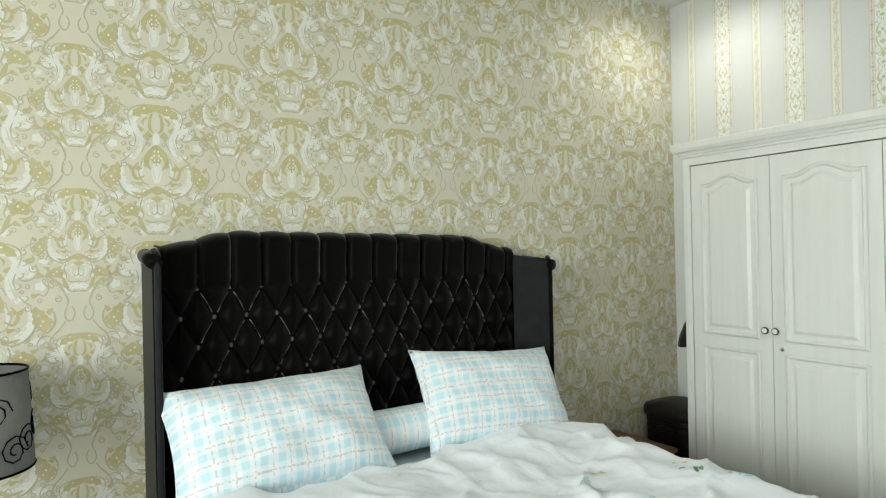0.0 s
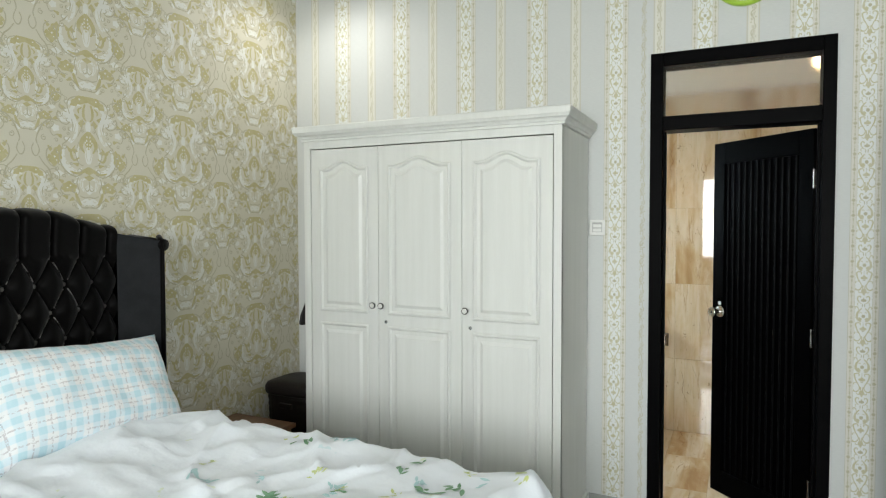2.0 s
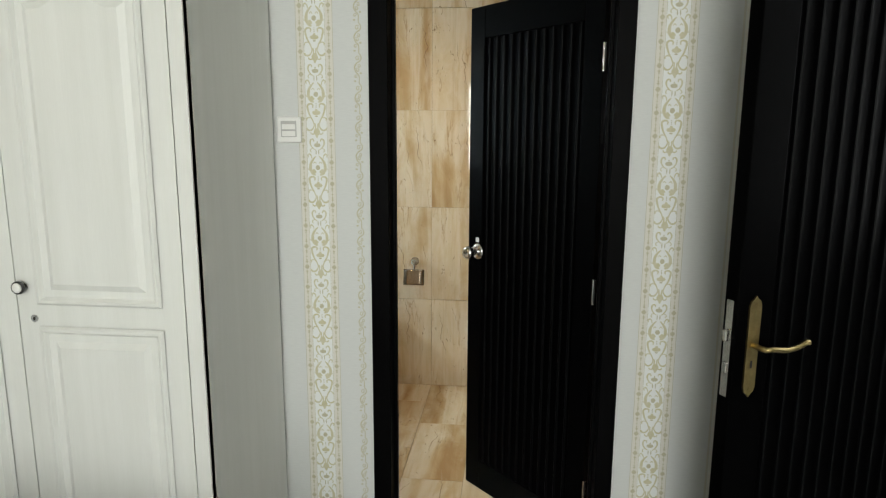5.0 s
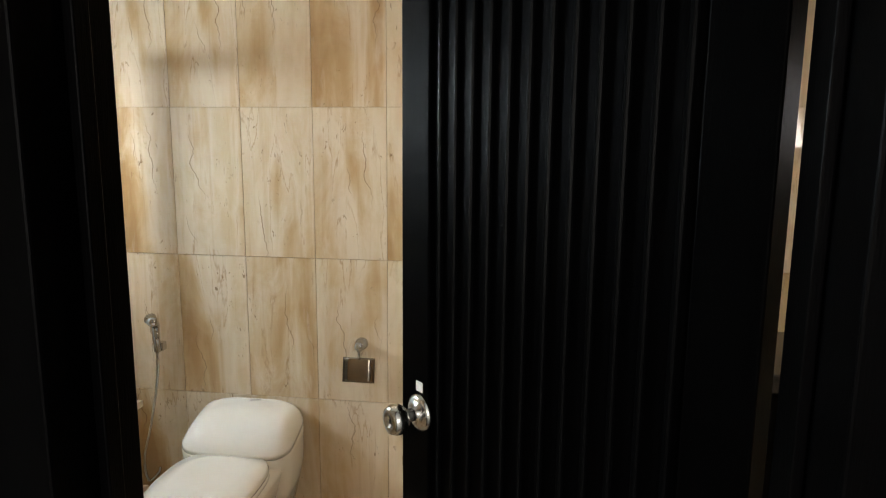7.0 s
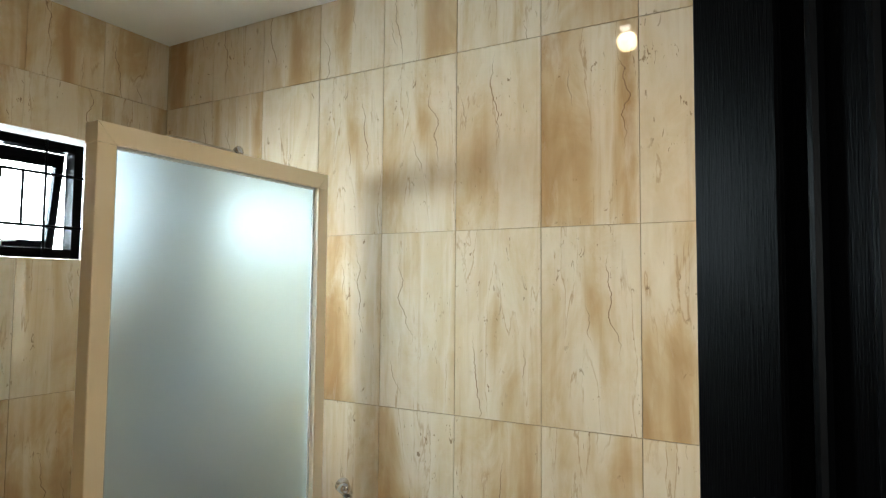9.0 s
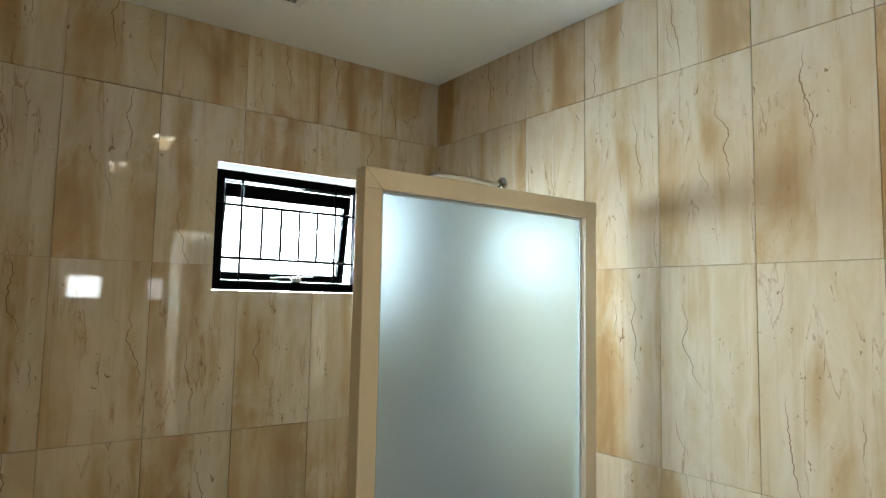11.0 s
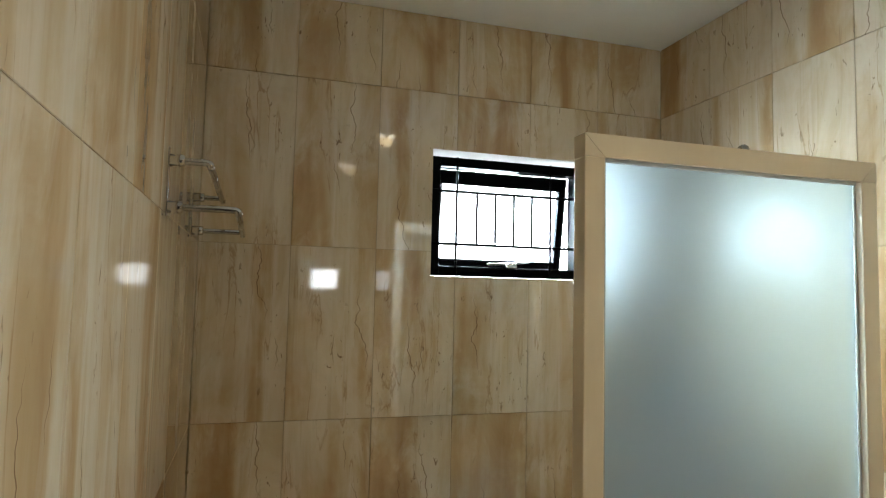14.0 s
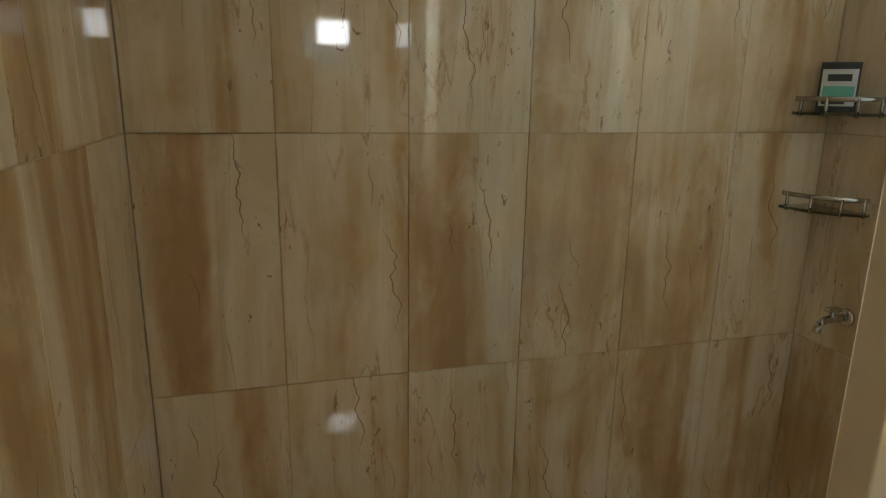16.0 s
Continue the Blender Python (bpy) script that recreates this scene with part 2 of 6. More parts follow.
def quilt_cotton(name):
    """White cotton, with faint pale leaf prints towards the foot of the bed."""
    m, n, l, s = shader(name)
    tc = n.new("ShaderNodeTexCoord")
    sep = n.new("ShaderNodeSeparateXYZ")
    l.new(tc.outputs["Object"], sep.inputs[0])
    v = coords(n, l, (6, 6, 6))
    warp = n.new("ShaderNodeVectorMath")
    warp.operation = "ADD"
    nz = n.new("ShaderNodeTexNoise")
    nz.inputs["Scale"].default_value = 3.0
    l.new(v, nz.inputs["Vector"])
    l.new(v, warp.inputs[0])
    l.new(nz.outputs["Color"], warp.inputs[1])
    vo = n.new("ShaderNodeTexVoronoi")
    vo.inputs["Scale"].default_value = 1.3
    l.new(warp.outputs[0], vo.inputs["Vector"])
    spot = ramp(n, l, vo.outputs["Distance"], [(0.10, 1.0), (0.16, 0.0)])
    pick = n.new("ShaderNodeSeparateColor")
    l.new(vo.outputs["Color"], pick.inputs[0])
    keep = mathnode(n, l, "GREATER_THAN", pick.outputs[0], 0.55)
    hue = ramp(n, l, pick.outputs[1], [(0.3, (0.62, 0.70, 0.36)), (0.6, (0.45, 0.62, 0.48)), (0.8, (0.50, 0.72, 0.76))])
    col = mixcol(n, l, mathnode(n, l, "MULTIPLY", mathnode(n, l, "MULTIPLY", spot, keep), 0.45), (0.82, 0.865, 0.915), hue)
    l.new(col, s.inputs["Base Color"])
    s.inputs["Roughness"].default_value = 0.85
    s.inputs["Sheen Weight"].default_value = 0.25
    bump(n, l, s, noise_tex(n, l, v, 1.2, 4, 0.5), 0.5, 0.025)
    return m


def frosted():
    """Etched glass: half scatters the light that falls on it, half lets blurred shapes through."""
    m, n, l, s = shader("frosted_glass")
    s.inputs["Base Color"].default_value = (0.66, 0.80, 0.86, 1)
    s.inputs["Transmission Weight"].default_value = 1.0
    s.inputs["Roughness"].default_value = 0.48
    s.inputs["IOR"].default_value = 1.2
    soft = n.new("ShaderNodeBsdfTranslucent")
    soft.inputs[0].default_value = (0.95, 0.98, 0.98, 1)
    both = n.new("ShaderNodeMixShader")
    both.inputs[0].default_value = 0.008
    l.new(s.outputs[0], both.inputs[1])
    l.new(soft.outputs[0], both.inputs[2])
    l.new(both.outputs[0], n["Material Output"].inputs[0])
    return m


def clear_glass(name, tint, rough=0.0):
    m, n, l, s = shader(name)
    s.inputs["Base Color"].default_value = (*tint, 1)
    s.inputs["Transmission Weight"].default_value = 1.0
    s.inputs["Roughness"].default_value = rough
    s.inputs["IOR"].default_value = 1.45
    return m


def glow(name, color, strength):
    m, n, l, s = shader(name)
    s.inputs["Base Color"].default_value = (0.8, 0.8, 0.8, 1)
    s.inputs["Emission Color"].default_value = (*color, 1)
    s.inputs["Emission Strength"].default_value = strength
    return m


def mat_weave():
    """Brown bath mat with a reddish diamond weave."""
    m, n, l, s = shader("brown_mat")
    v = coords(n, l, (1, 1, 1))
    sep = n.new("ShaderNodeSeparateXYZ")
    l.new(v, sep.inputs[0])
    a = mathnode(n, l, "ADD", sep.outputs[0], sep.outputs[1])
    b = mathnode(n, l, "SUBTRACT", sep.outputs[0], sep.outputs[1])
    fa = mathnode(n, l, "GREATER_THAN", mathnode(n, l, "FRACT", mathnode(n, l, "MULTIPLY_ADD", a, 6.0, 40)), 0.5)
    fb = mathnode(n, l, "GREATER_THAN", mathnode(n, l, "FRACT", mathnode(n, l, "MULTIPLY_ADD", b, 6.0, 40)), 0.5)
    chk = mathnode(n, l, "ABSOLUTE", mathnode(n, l, "SUBTRACT", fa, fb))
    fuzz = noise_tex(n, l, v, 160, 3)
    col = mixcol(n, l, chk, (0.13, 0.065, 0.04), (0.22, 0.10, 0.09))
    col = mixcol(n, l, mathnode(n, l, "MULTIPLY", fuzz, 0.6), col, (0.07, 0.04, 0.025))
    l.new(col, s.inputs["Base Color"])
    s.inputs["Roughness"].default_value = 0.95
    bump(n, l, s, fuzz, 0.8, 0.006)
    return m


STONE = travertine("polished_travertine")
GROUT = plain("tile_grout", (0.46, 0.36, 0.23), rough=0.9)
PAINT_WHITE = plain("white_wall_paint", (0.78, 0.78, 0.76), (0.72, 0.72, 0.70), rough=0.7, scale=(2, 2, 2), grain=300, bumps=0.1)
CEILING_WHITE = plain("white_ceiling_paint", (0.88, 0.88, 0.86), (0.84, 0.84, 0.82), rough=0.8, scale=(2, 2, 2), grain=300, bumps=0.08)
DAMASK_GROUND = plain("cream_wallpaper", (0.67, 0.64, 0.525), (0.63, 0.60, 0.485), rough=0.55, scale=(3, 3, 3), grain=400, bumps=0.15)
DAMASK_WHITE = plain("pearl_print", (0.77, 0.77, 0.72), (0.72, 0.715, 0.66), rough=0.42, scale=(20, 20, 20), bumps=0.1)
DAMASK_GOLD = plain("gold_print", (0.49, 0.44, 0.21), (0.55, 0.50, 0.29), rough=0.45, scale=(40, 40, 40), bumps=0.2)
DAMASK_GREY = plain("grey_print", (0.46, 0.43, 0.30), (0.52, 0.49, 0.36), rough=0.5, scale=(30, 30, 30), bumps=0.1)
STRIPE_GOLD = plain("soft_gold_print", (0.53, 0.50, 0.31), (0.60, 0.58, 0.43), rough=0.5, scale=(40, 40, 40), bumps=0.1)
STRIPE_PALE = plain("pale_gold_print", (0.52, 0.50, 0.36), (0.46, 0.44, 0.31), rough=0.5, scale=(40, 40, 40), bumps=0.1)
WARDROBE_WHITE = plain("white_wardrobe_lacquer", (0.74, 0.75, 0.72), (0.69, 0.70, 0.665), rough=0.4, scale=(26, 26, 1.2), grain=90, bumps=0.12)
BLACK_WOOD = plain("black_stained_wood", (0.0010, 0.0010, 0.0011), (0.0007, 0.0007, 0.0008), spec=0.015, rough=0.38, scale=(60, 60, 3), grain=80, bumps=0.35)
SLAT_EDGE = plain("black_slat_lacquer", (0.0022, 0.0024, 0.0026), (0.0014, 0.0015, 0.0017), spec=0.03, rough=0.33, scale=(60, 60, 3), grain=80, bumps=0.2)
BLACK_FRAME = plain("black_frame_paint", (0.0014, 0.0013, 0.0015), (0.0009, 0.0009, 0.001), spec=0.03, rough=0.4, scale=(50, 50, 3), grain=80, bumps=0.3)
GREY_TILE = plain("grey_floor_tile", (0.40, 0.41, 0.39), (0.36, 0.37, 0.355), rough=0.25, scale=(5, 5, 5), bumps=0.03)
CHROME = plain("chrome", (0.62, 0.62, 0.62), (0.52, 0.52, 0.52), rough=0.12, metal=1.0, bumps=0.02)
STEEL = plain("satin_steel", (0.55, 0.54, 0.52), (0.48, 0.47, 0.45), rough=0.25, metal=1.0, bumps=0.03)
DARK_STEEL = plain("dark_steel", (0.10, 0.10, 0.10), (0.07, 0.07, 0.07), rough=0.3, metal=1.0, bumps=0.02)
BRASS = plain("aged_brass", (0.46, 0.36, 0.16), (0.28, 0.21, 0.09), rough=0.35, metal=1.0, bumps=0.1)
CERAMIC = plain("cream_ceramic", (0.80, 0.775, 0.70), (0.78, 0.75, 0.68), rough=0.08, scale=(3, 3, 3), bumps=0.0, coat=0.4, spread=0.03)
SEAM = plain("dark_seam", (0.03, 0.025, 0.02), rough=0.7)
CREAM_ALU = plain("cream_aluminium", (0.76, 0.66, 0.50), (0.72, 0.62, 0.46), rough=0.4, scale=(10, 10, 2), bumps=0.05)
WHITE_PLASTIC = plain("white_plastic", (0.80, 0.80, 0.77), (0.77, 0.77, 0.74), rough=0.35, bumps=0.02)
GREY_PLASTIC = plain("grey_plastic", (0.50, 0.50, 0.48), (0.44, 0.44, 0.42), rough=0.4, bumps=0.02)
GRILLE_SLOT = plain("grille_slots", (0.15, 0.14, 0.13), rough=0.8)
DARK_SLOT = plain("dark_slots", (0.05, 0.045, 0.04), rough=0.8)
VELVET = plain("black_velvet", (0.0022, 0.0019, 0.0018), (0.0013, 0.0011, 0.0010), spec=0.03, rough=0.4, scale=(8, 8, 8), sheen=0.10, bumps=0.2)
# pale colour stands in for the sheen along the black velvet's creases
FOLD_SHEEN = plain("pale_fold_sheen", (0.26, 0.24, 0.23), (0.10, 0.09, 0.086), spec=0.4, rough=0.5, scale=(30, 30, 30), sheen=0.4, bumps=0.2)
GREY_VELVET = plain("grey_velvet", (0.015, 0.016, 0.018), (0.008, 0.009, 0.010), spec=0.15, rough=0.7, scale=(14, 14, 14), sheen=0.08, bumps=0.3)
BUTTON = plain("satin_button", (0.16, 0.15, 0.145), (0.10, 0.095, 0.09), rough=0.3, bumps=0.1)
FLAP_STEEL = plain("brown_tinted_steel", (0.30, 0.25, 0.20), (0.24, 0.20, 0.16), rough=0.22, metal=1.0, bumps=0.02)
PILLOW = plaid("blue_checked_cotton")
QUILT = quilt_cotton("printed_white_cotton")
SHEET = plain("pale_blue_sheet", (0.66, 0.75, 0.80), (0.62, 0.72, 0.77), rough=0.85, bumps=0.3)
LEAF_GREEN = plain("green_print", (0.14, 0.30, 0.17), (0.28, 0.45, 0.30), rough=0.85)
LEAF_LIME = plain("lime_print", (0.58, 0.65, 0.26), (0.64, 0.70, 0.36), rough=0.85)
LEAF_TEAL = plain("teal_print", (0.42, 0.64, 0.66), (0.54, 0.72, 0.74), rough=0.85)
BROWN_WOOD = plain("brown_wood", (0.16, 0.075, 0.035), (0.10, 0.045, 0.02), rough=0.35, scale=(3, 30, 30), bumps=0.1, coat=0.2)
DARK_RATTAN = plain("dark_plastic_weave", (0.014, 0.010, 0.009), (0.009, 0.007, 0.006), spec=0.2, rough=0.5, scale=(60, 60, 60), bumps=0.5)
BLACK_CLOTH = plain("black_cloth", (0.015, 0.013, 0.014), rough=0.9)
LIME_PLASTIC = plain("lime_plastic", (0.42, 0.66, 0.06), (0.38, 0.60, 0.05), rough=0.3, bumps=0.0)
SHADE_CLOTH = plain("grey_shade_cloth", (0.20, 0.205, 0.19), (0.15, 0.155, 0.145), rough=0.85)
GRANITE = plain("dark_granite", (0.06, 0.055, 0.05), (0.03, 0.028, 0.026), rough=0.15, scale=(60, 60, 60))
BATH_MAT = mat_weave()
FROST = frosted()
PANE = clear_glass("clear_pane", (0.97, 0.98, 0.98))
TRANSOM = clear_glass("pale_transom_glass", (0.86, 0.77, 0.66), 0.12)
SHELF_GLASS = clear_glass("green_shelf_glass", (0.82, 0.92, 0.88), 0.05)
LAMP_GLOW = glow("lamp_glow", (1.0, 0.9, 0.75), 14.0)
SKY_GLOW = glow("bright_daylight", (0.92, 0.98, 1.0), 16.0)
BACK_GLOW = glow("back_window_daylight", (0.94, 0.98, 1.0), 4.0)
EAVES = plain("white_eaves", (0.8, 0.8, 0.8), rough=0.8)
EAST_NORTH = stripe_paper("striped_wallpaper", -2.275)
EAST_SOUTH = stripe_paper("striped_wallpaper_b", -3.391)
PRINT_DARK = plain("dark_print", (0.03, 0.035, 0.035), rough=0.4)
PRINT_WHITE = plain("white_print", (0.75, 0.77, 0.77), rough=0.4)
PRINT_GREEN = plain("green_label_print", (0.10, 0.45, 0.36), (0.2, 0.55, 0.42), rough=0.4)

# ---- mesh helpers ----


def mesh_of(name, bm, material, smooth=False):
    me = bpy.data.meshes.new(name)
    bmesh.ops.recalc_face_normals(bm, faces=bm.faces)
    bm.to_mesh(me)
    bm.free()
    me.materials.append(material)
    if smooth:
        for p in me.polygons:
            p.use_smooth = True
    return me


def part(name, bm, material, parent=None, label="", smooth=False):
    ob = new(name, mesh_of(name, bm, material, smooth))
    if parent is not None:
        ob.parent = parent
    return tagged(ob, label) if label else ob


def thing(name, x, y, z, label, category, group="", turn=0.0):
    ob = new(name)
    ob.matrix_world = pose(x, y, z, 0, 0, turn)
    ob.empty_display_size = 0.05
    return tagged(ob, label, category, group)


def setting(ob, label="", category=""):
    return tagged(ob, label, category, kind="structure")


def box(x0, y0, z0, x1, y1, z1, bevel=0.0, bm=None, segs=2):
    bm = bm or bmesh.new()
    r = bmesh.ops.create_cube(bm, size=1)
    vs = r["verts"]
    for v in vs:
        v.co = Vector((x0 + (x1 - x0) * (v.co.x + 0.5), y0 + (y1 - y0) * (v.co.y + 0.5), z0 + (z1 - z0) * (v.co.z + 0.5)))
    if bevel:
        es = list({e for v in vs for e in v.link_edges})
        bmesh.ops.bevel(bm, geom=es, offset=bevel, segments=segs, affect="EDGES", profile=0.5)
    return bm


def cyl(p, q, r, r2=None, segs=16, bm=None):
    bm = bm or bmesh.new()
    p, q = Vector(p), Vector(q)
    d = q - p
    m = Matrix.Translation((p + q) / 2) @ d.to_track_quat("Z", "Y").to_matrix().to_4x4()
    bmesh.ops.create_cone(bm, cap_ends=True, segments=segs, radius1=r, radius2=r if r2 is None else r2, depth=d.length, matrix=m)
    return bm


def ball(c, rx, ry, rz, bm=None, u=16, v=10):
    bm = bm or bmesh.new()
    bmesh.ops.create_uvsphere(bm, u_segments=u, v_segments=v, radius=1, matrix=Matrix.Translation(c) @ Matrix.Diagonal((rx, ry, rz, 1)))
    return bm


def tube(points, r, segs=8, bm=None, closed=False):
    """A round wire along a smoothed line of points."""
    bm = bm or bmesh.new()
    pts = [Vector(p) for p in points]
    n = len(pts)
    rings = []
    for i, p in enumerate(pts):
        a = pts[(i - 1) % n] if closed or i else pts[0]
        b = pts[(i + 1) % n] if closed or i < n - 1 else pts[-1]
        d = (b - a).normalized()
        up = Vector((0, 0, 1)) if abs(d.z) < 0.9 else Vector((1, 0, 0))
        s = d.cross(up).normalized()
        t = s.cross(d)
        rings.append([bm.verts.new(p + r * (math.cos(k * math.tau / segs) * s + math.sin(k * math.tau / segs) * t)) for k in range(segs)])
    for i in range(n if closed else n - 1):
        a, b = rings[i], rings[(i + 1) % n]
        for k in range(segs):
            bm.faces.new((a[k], a[(k + 1) % segs], b[(k + 1) % segs], b[k]))
    if not closed:
        bm.faces.new(rings[0][::-1])
        bm.faces.new(rings[-1])
    return bm


def smooth_line(pts, per=6, closed=False):
    """Catmull-Rom samples through the points."""
    out, n = [], len(pts)
    dim = len(pts[0])
    for i in range(n if closed else n - 1):
        p = [pts[(i + k) % n] if closed else pts[min(max(i + k, 0), n - 1)] for k in (-1, 0, 1, 2)]
        for s in range(per):
            t = s / per
            out.append(tuple(0.5 * (2 * p[1][d] + (p[2][d] - p[0][d]) * t + (2 * p[0][d] - 5 * p[1][d] + 4 * p[2][d] - p[3][d]) * t * t + (3 * p[1][d] - p[0][d] - 3 * p[2][d] + p[3][d]) * t ** 3) for d in range(dim)))
    if not closed:
        out.append(tuple(pts[-1]))
    return out


def lathe(profile, segs=24, bm=None, m=None):
    """Turns (radius, height) pairs round the z axis."""
    bm = bm or bmesh.new()
    rings = [[bm.verts.new((r * math.cos(k * math.tau / segs), r * math.sin(k * math.tau / segs), z)) for k in range(segs)] for r, z in profile]
    for a, b in zip(rings, rings[1:]):
        for k in range(segs):
            bm.faces.new((a[k], a[(k + 1) % segs], b[(k + 1) % segs], b[k]))
    bm.faces.new(rings[0][::-1])
    bm.faces.new(rings[-1])
    if m is not None:
        bmesh.ops.transform(bm, matrix=m, verts=[v for ring in rings for v in ring])
    return bm


def extrude_outline(pts, depth, bm=None, m=None):
    """A flat outline in x, z given thickness along y (from 0 to depth)."""
    bm = bm or bmesh.new()
    a = [bm.verts.new((x, 0, z)) for x, z in pts]
    b = [bm.verts.new((x, depth, z)) for x, z in pts]
    bm.faces.new(a)
    bm.faces.new(b[::-1])
    for i in range(len(pts)):
        j = (i + 1) % len(pts)
        bm.faces.new((a[i], a[j], b[j], b[i]))
    if m is not None:
        bmesh.ops.transform(bm, matrix=m, verts=a + b)
    return bm


def sheet(nx, ny, f, bm=None, closed=False):
    """A grid surface from f(u, v), u and v from 0 to 1."""
    bm = bm or bmesh.new()
    g = [[bm.verts.new(f(i / nx, j / ny)) for j in range(ny + 1)] for i in range(nx + 1)]
    for i in range(nx):
        for j in range(ny):
            bm.faces.new((g[i][j], g[i + 1][j], g[i + 1][j + 1], g[i][j + 1]))
    return bm


class Print:
    """Flat printed shapes in two dimensions, gathered by ink, later laid on a wall."""

    def __init__(self, pen=1.0):
        self.ink, self.count, self.pen = {}, 0, pen

    def add(self, ink, pts, faces):
        v, f = self.ink.setdefault(ink, ([], []))
        k = len(v)
        self.count += 1
        v.extend((x, y, 0.000002 * self.count) for x, y in pts)
        f.extend(tuple(i + k for i in q) for q in faces)

    def stroke(self, ink, pts, w0, w1=None, mid=None, per=5):
        w1 = w0 if w1 is None else w1
        mid = max(w0, w1) if mid is None else mid
        p = smooth_line(pts, per)
        n = len(p)
        vs = []
        for i, (x, y) in enumerate(p):
            a, b = p[max(i - 1, 0)], p[min(i + 1, n - 1)]
            dx, dy = b[0] - a[0], b[1] - a[1]
            d = math.hypot(dx, dy) or 1
            t = i / (n - 1)
            w = self.pen * (w0 + (mid - w0) * 2 * t if t < 0.5 else mid + (w1 - mid) * (2 * t - 1)) / 2
            vs += [(x - dy / d * w, y + dx / d * w), (x + dy / d * w, y - dx / d * w)]
        self.add(ink, vs, [(2 * i, 2 * i + 1, 2 * i + 3, 2 * i + 2) for i in range(n - 1)])

    def curl(self, ink, x, y, r, a0, turns, w, hand=1):
        """A spiral that winds inwards from angle a0."""
        n = max(5, int(9 * turns))
        self.stroke(ink, [(x + r * (1 - 0.75 * k / n) * math.cos(a0 + hand * turns * math.tau * k / n), y + r * (1 - 0.75 * k / n) * math.sin(a0 + hand * turns * math.tau * k / n)) for k in range(n + 1)], w * 0.7, w * 1.3, w, 2)

    def blob(self, ink, x, y, rx, ry, lobes=0, depth=0.0, tilt=0.0, n=18):
        c, s = math.cos(tilt), math.sin(tilt)
        vs = [(x, y)]
        for k in range(n):
            a = k * math.tau / n
            r = 1 + depth * math.cos(lobes * a)
            u, v = rx * r * math.cos(a), ry * r * math.sin(a)
            vs.append((x + c * u - s * v, y + s * u + c * v))
        self.add(ink, vs, [(0, 1 + k, 1 + (k + 1) % n) for k in range(n)])

    def mirrored(self):
        for v, f in self.ink.values():
            k = len(v)
            v.extend([(-x, y, h + 0.000001) for x, y, h in v])
            f.extend([tuple(i + k for i in q[::-1]) for q in list(f)])
        return self


def lay_print(name, pr, places, to_world, inks, parent, keep):
    """Repeats a print at the places (u, v) and puts each ink on the wall as one thin sheet."""
    for ink, (material, lift) in inks.items():
        if ink not in pr.ink:
            continue
        v, f = pr.ink[ink]
        vs, fs = [], []
        for n, (u0, v0) in enumerate(places):
            k = len(vs)
            vs.extend((x + u0, y + v0, h + 0.00001 * (n % 3)) for x, y, h in v)
            fs.extend(tuple(i + k for i in q) for q in f if all(keep(v[i][0] + u0, v[i][1] + v0) for i in q))
        me = bpy.data.meshes.new(name)
        me.from_pydata([to_world(u, w, lift + h) for u, w, h in vs], [], fs)
        me.materials.append(material)
        ob = new(name, me)
        ob.parent = parent
        tagged(ob, kind="stuff")


def wall_blocks(name, blocks, material, label):
    bm = bmesh.new()
    for b in blocks:
        box(*b, bm=bm)
    return setting(part(name, bm, material, None, label), label, "wall")

# ---- bedroom and bathroom shell ----
NORTH, SOUTH, WEST, HIGH = -0.186, -4.25, -6.2, 3.12
DOOR_N, DOOR_S, DOOR_TOP = -2.451, -3.270, 2.443
BN, BE, BW, BLOW, BHIGH = -0.335, 1.90, 0.10, -0.08, 2.60
RACK_NEAR, RACK_FAR = -1.17, -0.62
WX0, WX1, WZ0, WZ1 = 0.906, 1.58, 1.612, 2.09
T = 0.008

floor = setting(part("floor", box(WEST - 0.2, SOUTH - 1.4, -0.2, 0.012, NORTH + 0.2, -0.004), GROUT), "grey tiled bedroom floor with thin joints", "floor")
bath_floor = setting(part("floor_bathroom", box(0.012, SOUTH - 0.2, -0.3, BE + 0.2, NORTH + 0.1, BLOW - T), GROUT), "lowered beige stone bathroom floor", "floor")
setting(part("threshold", box(0.012, DOOR_S, BLOW - T, 0.13, DOOR_N, 0.0, 0.004), STONE), "beige stone door threshold", "threshold")
wall_north = wall_blocks("wall_north", [(WEST - 0.15, NORTH, -0.1, 0.0, NORTH + 0.15, HIGH)], DAMASK_GROUND, "cream and gold damask wallpaper behind the bed")
wall_east = wall_blocks("wall_east", [(0.0, DOOR_N, -0.1, BW - T, NORTH + 0.15, HIGH), (0.0, DOOR_S, DOOR_TOP, BW - T, DOOR_N, HIGH)], EAST_NORTH, "pale striped wallpaper with gold ornament bands")
wall_east_south = wall_blocks("wall_east_2", [(0.0, SOUTH - 0.15, -0.1, BW - T, DOOR_S, HIGH)], EAST_SOUTH, "pale striped wallpaper beside the bathroom door")
wall_blocks("wall_south", [(WEST, SOUTH - 0.12, -0.1, -0.95, SOUTH, HIGH), (-0.95, SOUTH - 0.12, 2.19, 0.0, SOUTH, HIGH)], PAINT_WHITE, "plain pale bedroom wall with a doorway")
wall_blocks("wall_west", [(WEST - 0.15, SOUTH - 0.12, -0.1, WEST, -3.95, HIGH), (WEST - 0.15, -1.85, -0.1, WEST, NORTH + 0.15, HIGH), (WEST - 0.15, -3.95, -0.1, WEST, -1.85, 0.9), (WEST - 0.15, -3.95, 2.6, WEST, -1.85, HIGH)], PAINT_WHITE, "plain pale wall with the bedroom window")
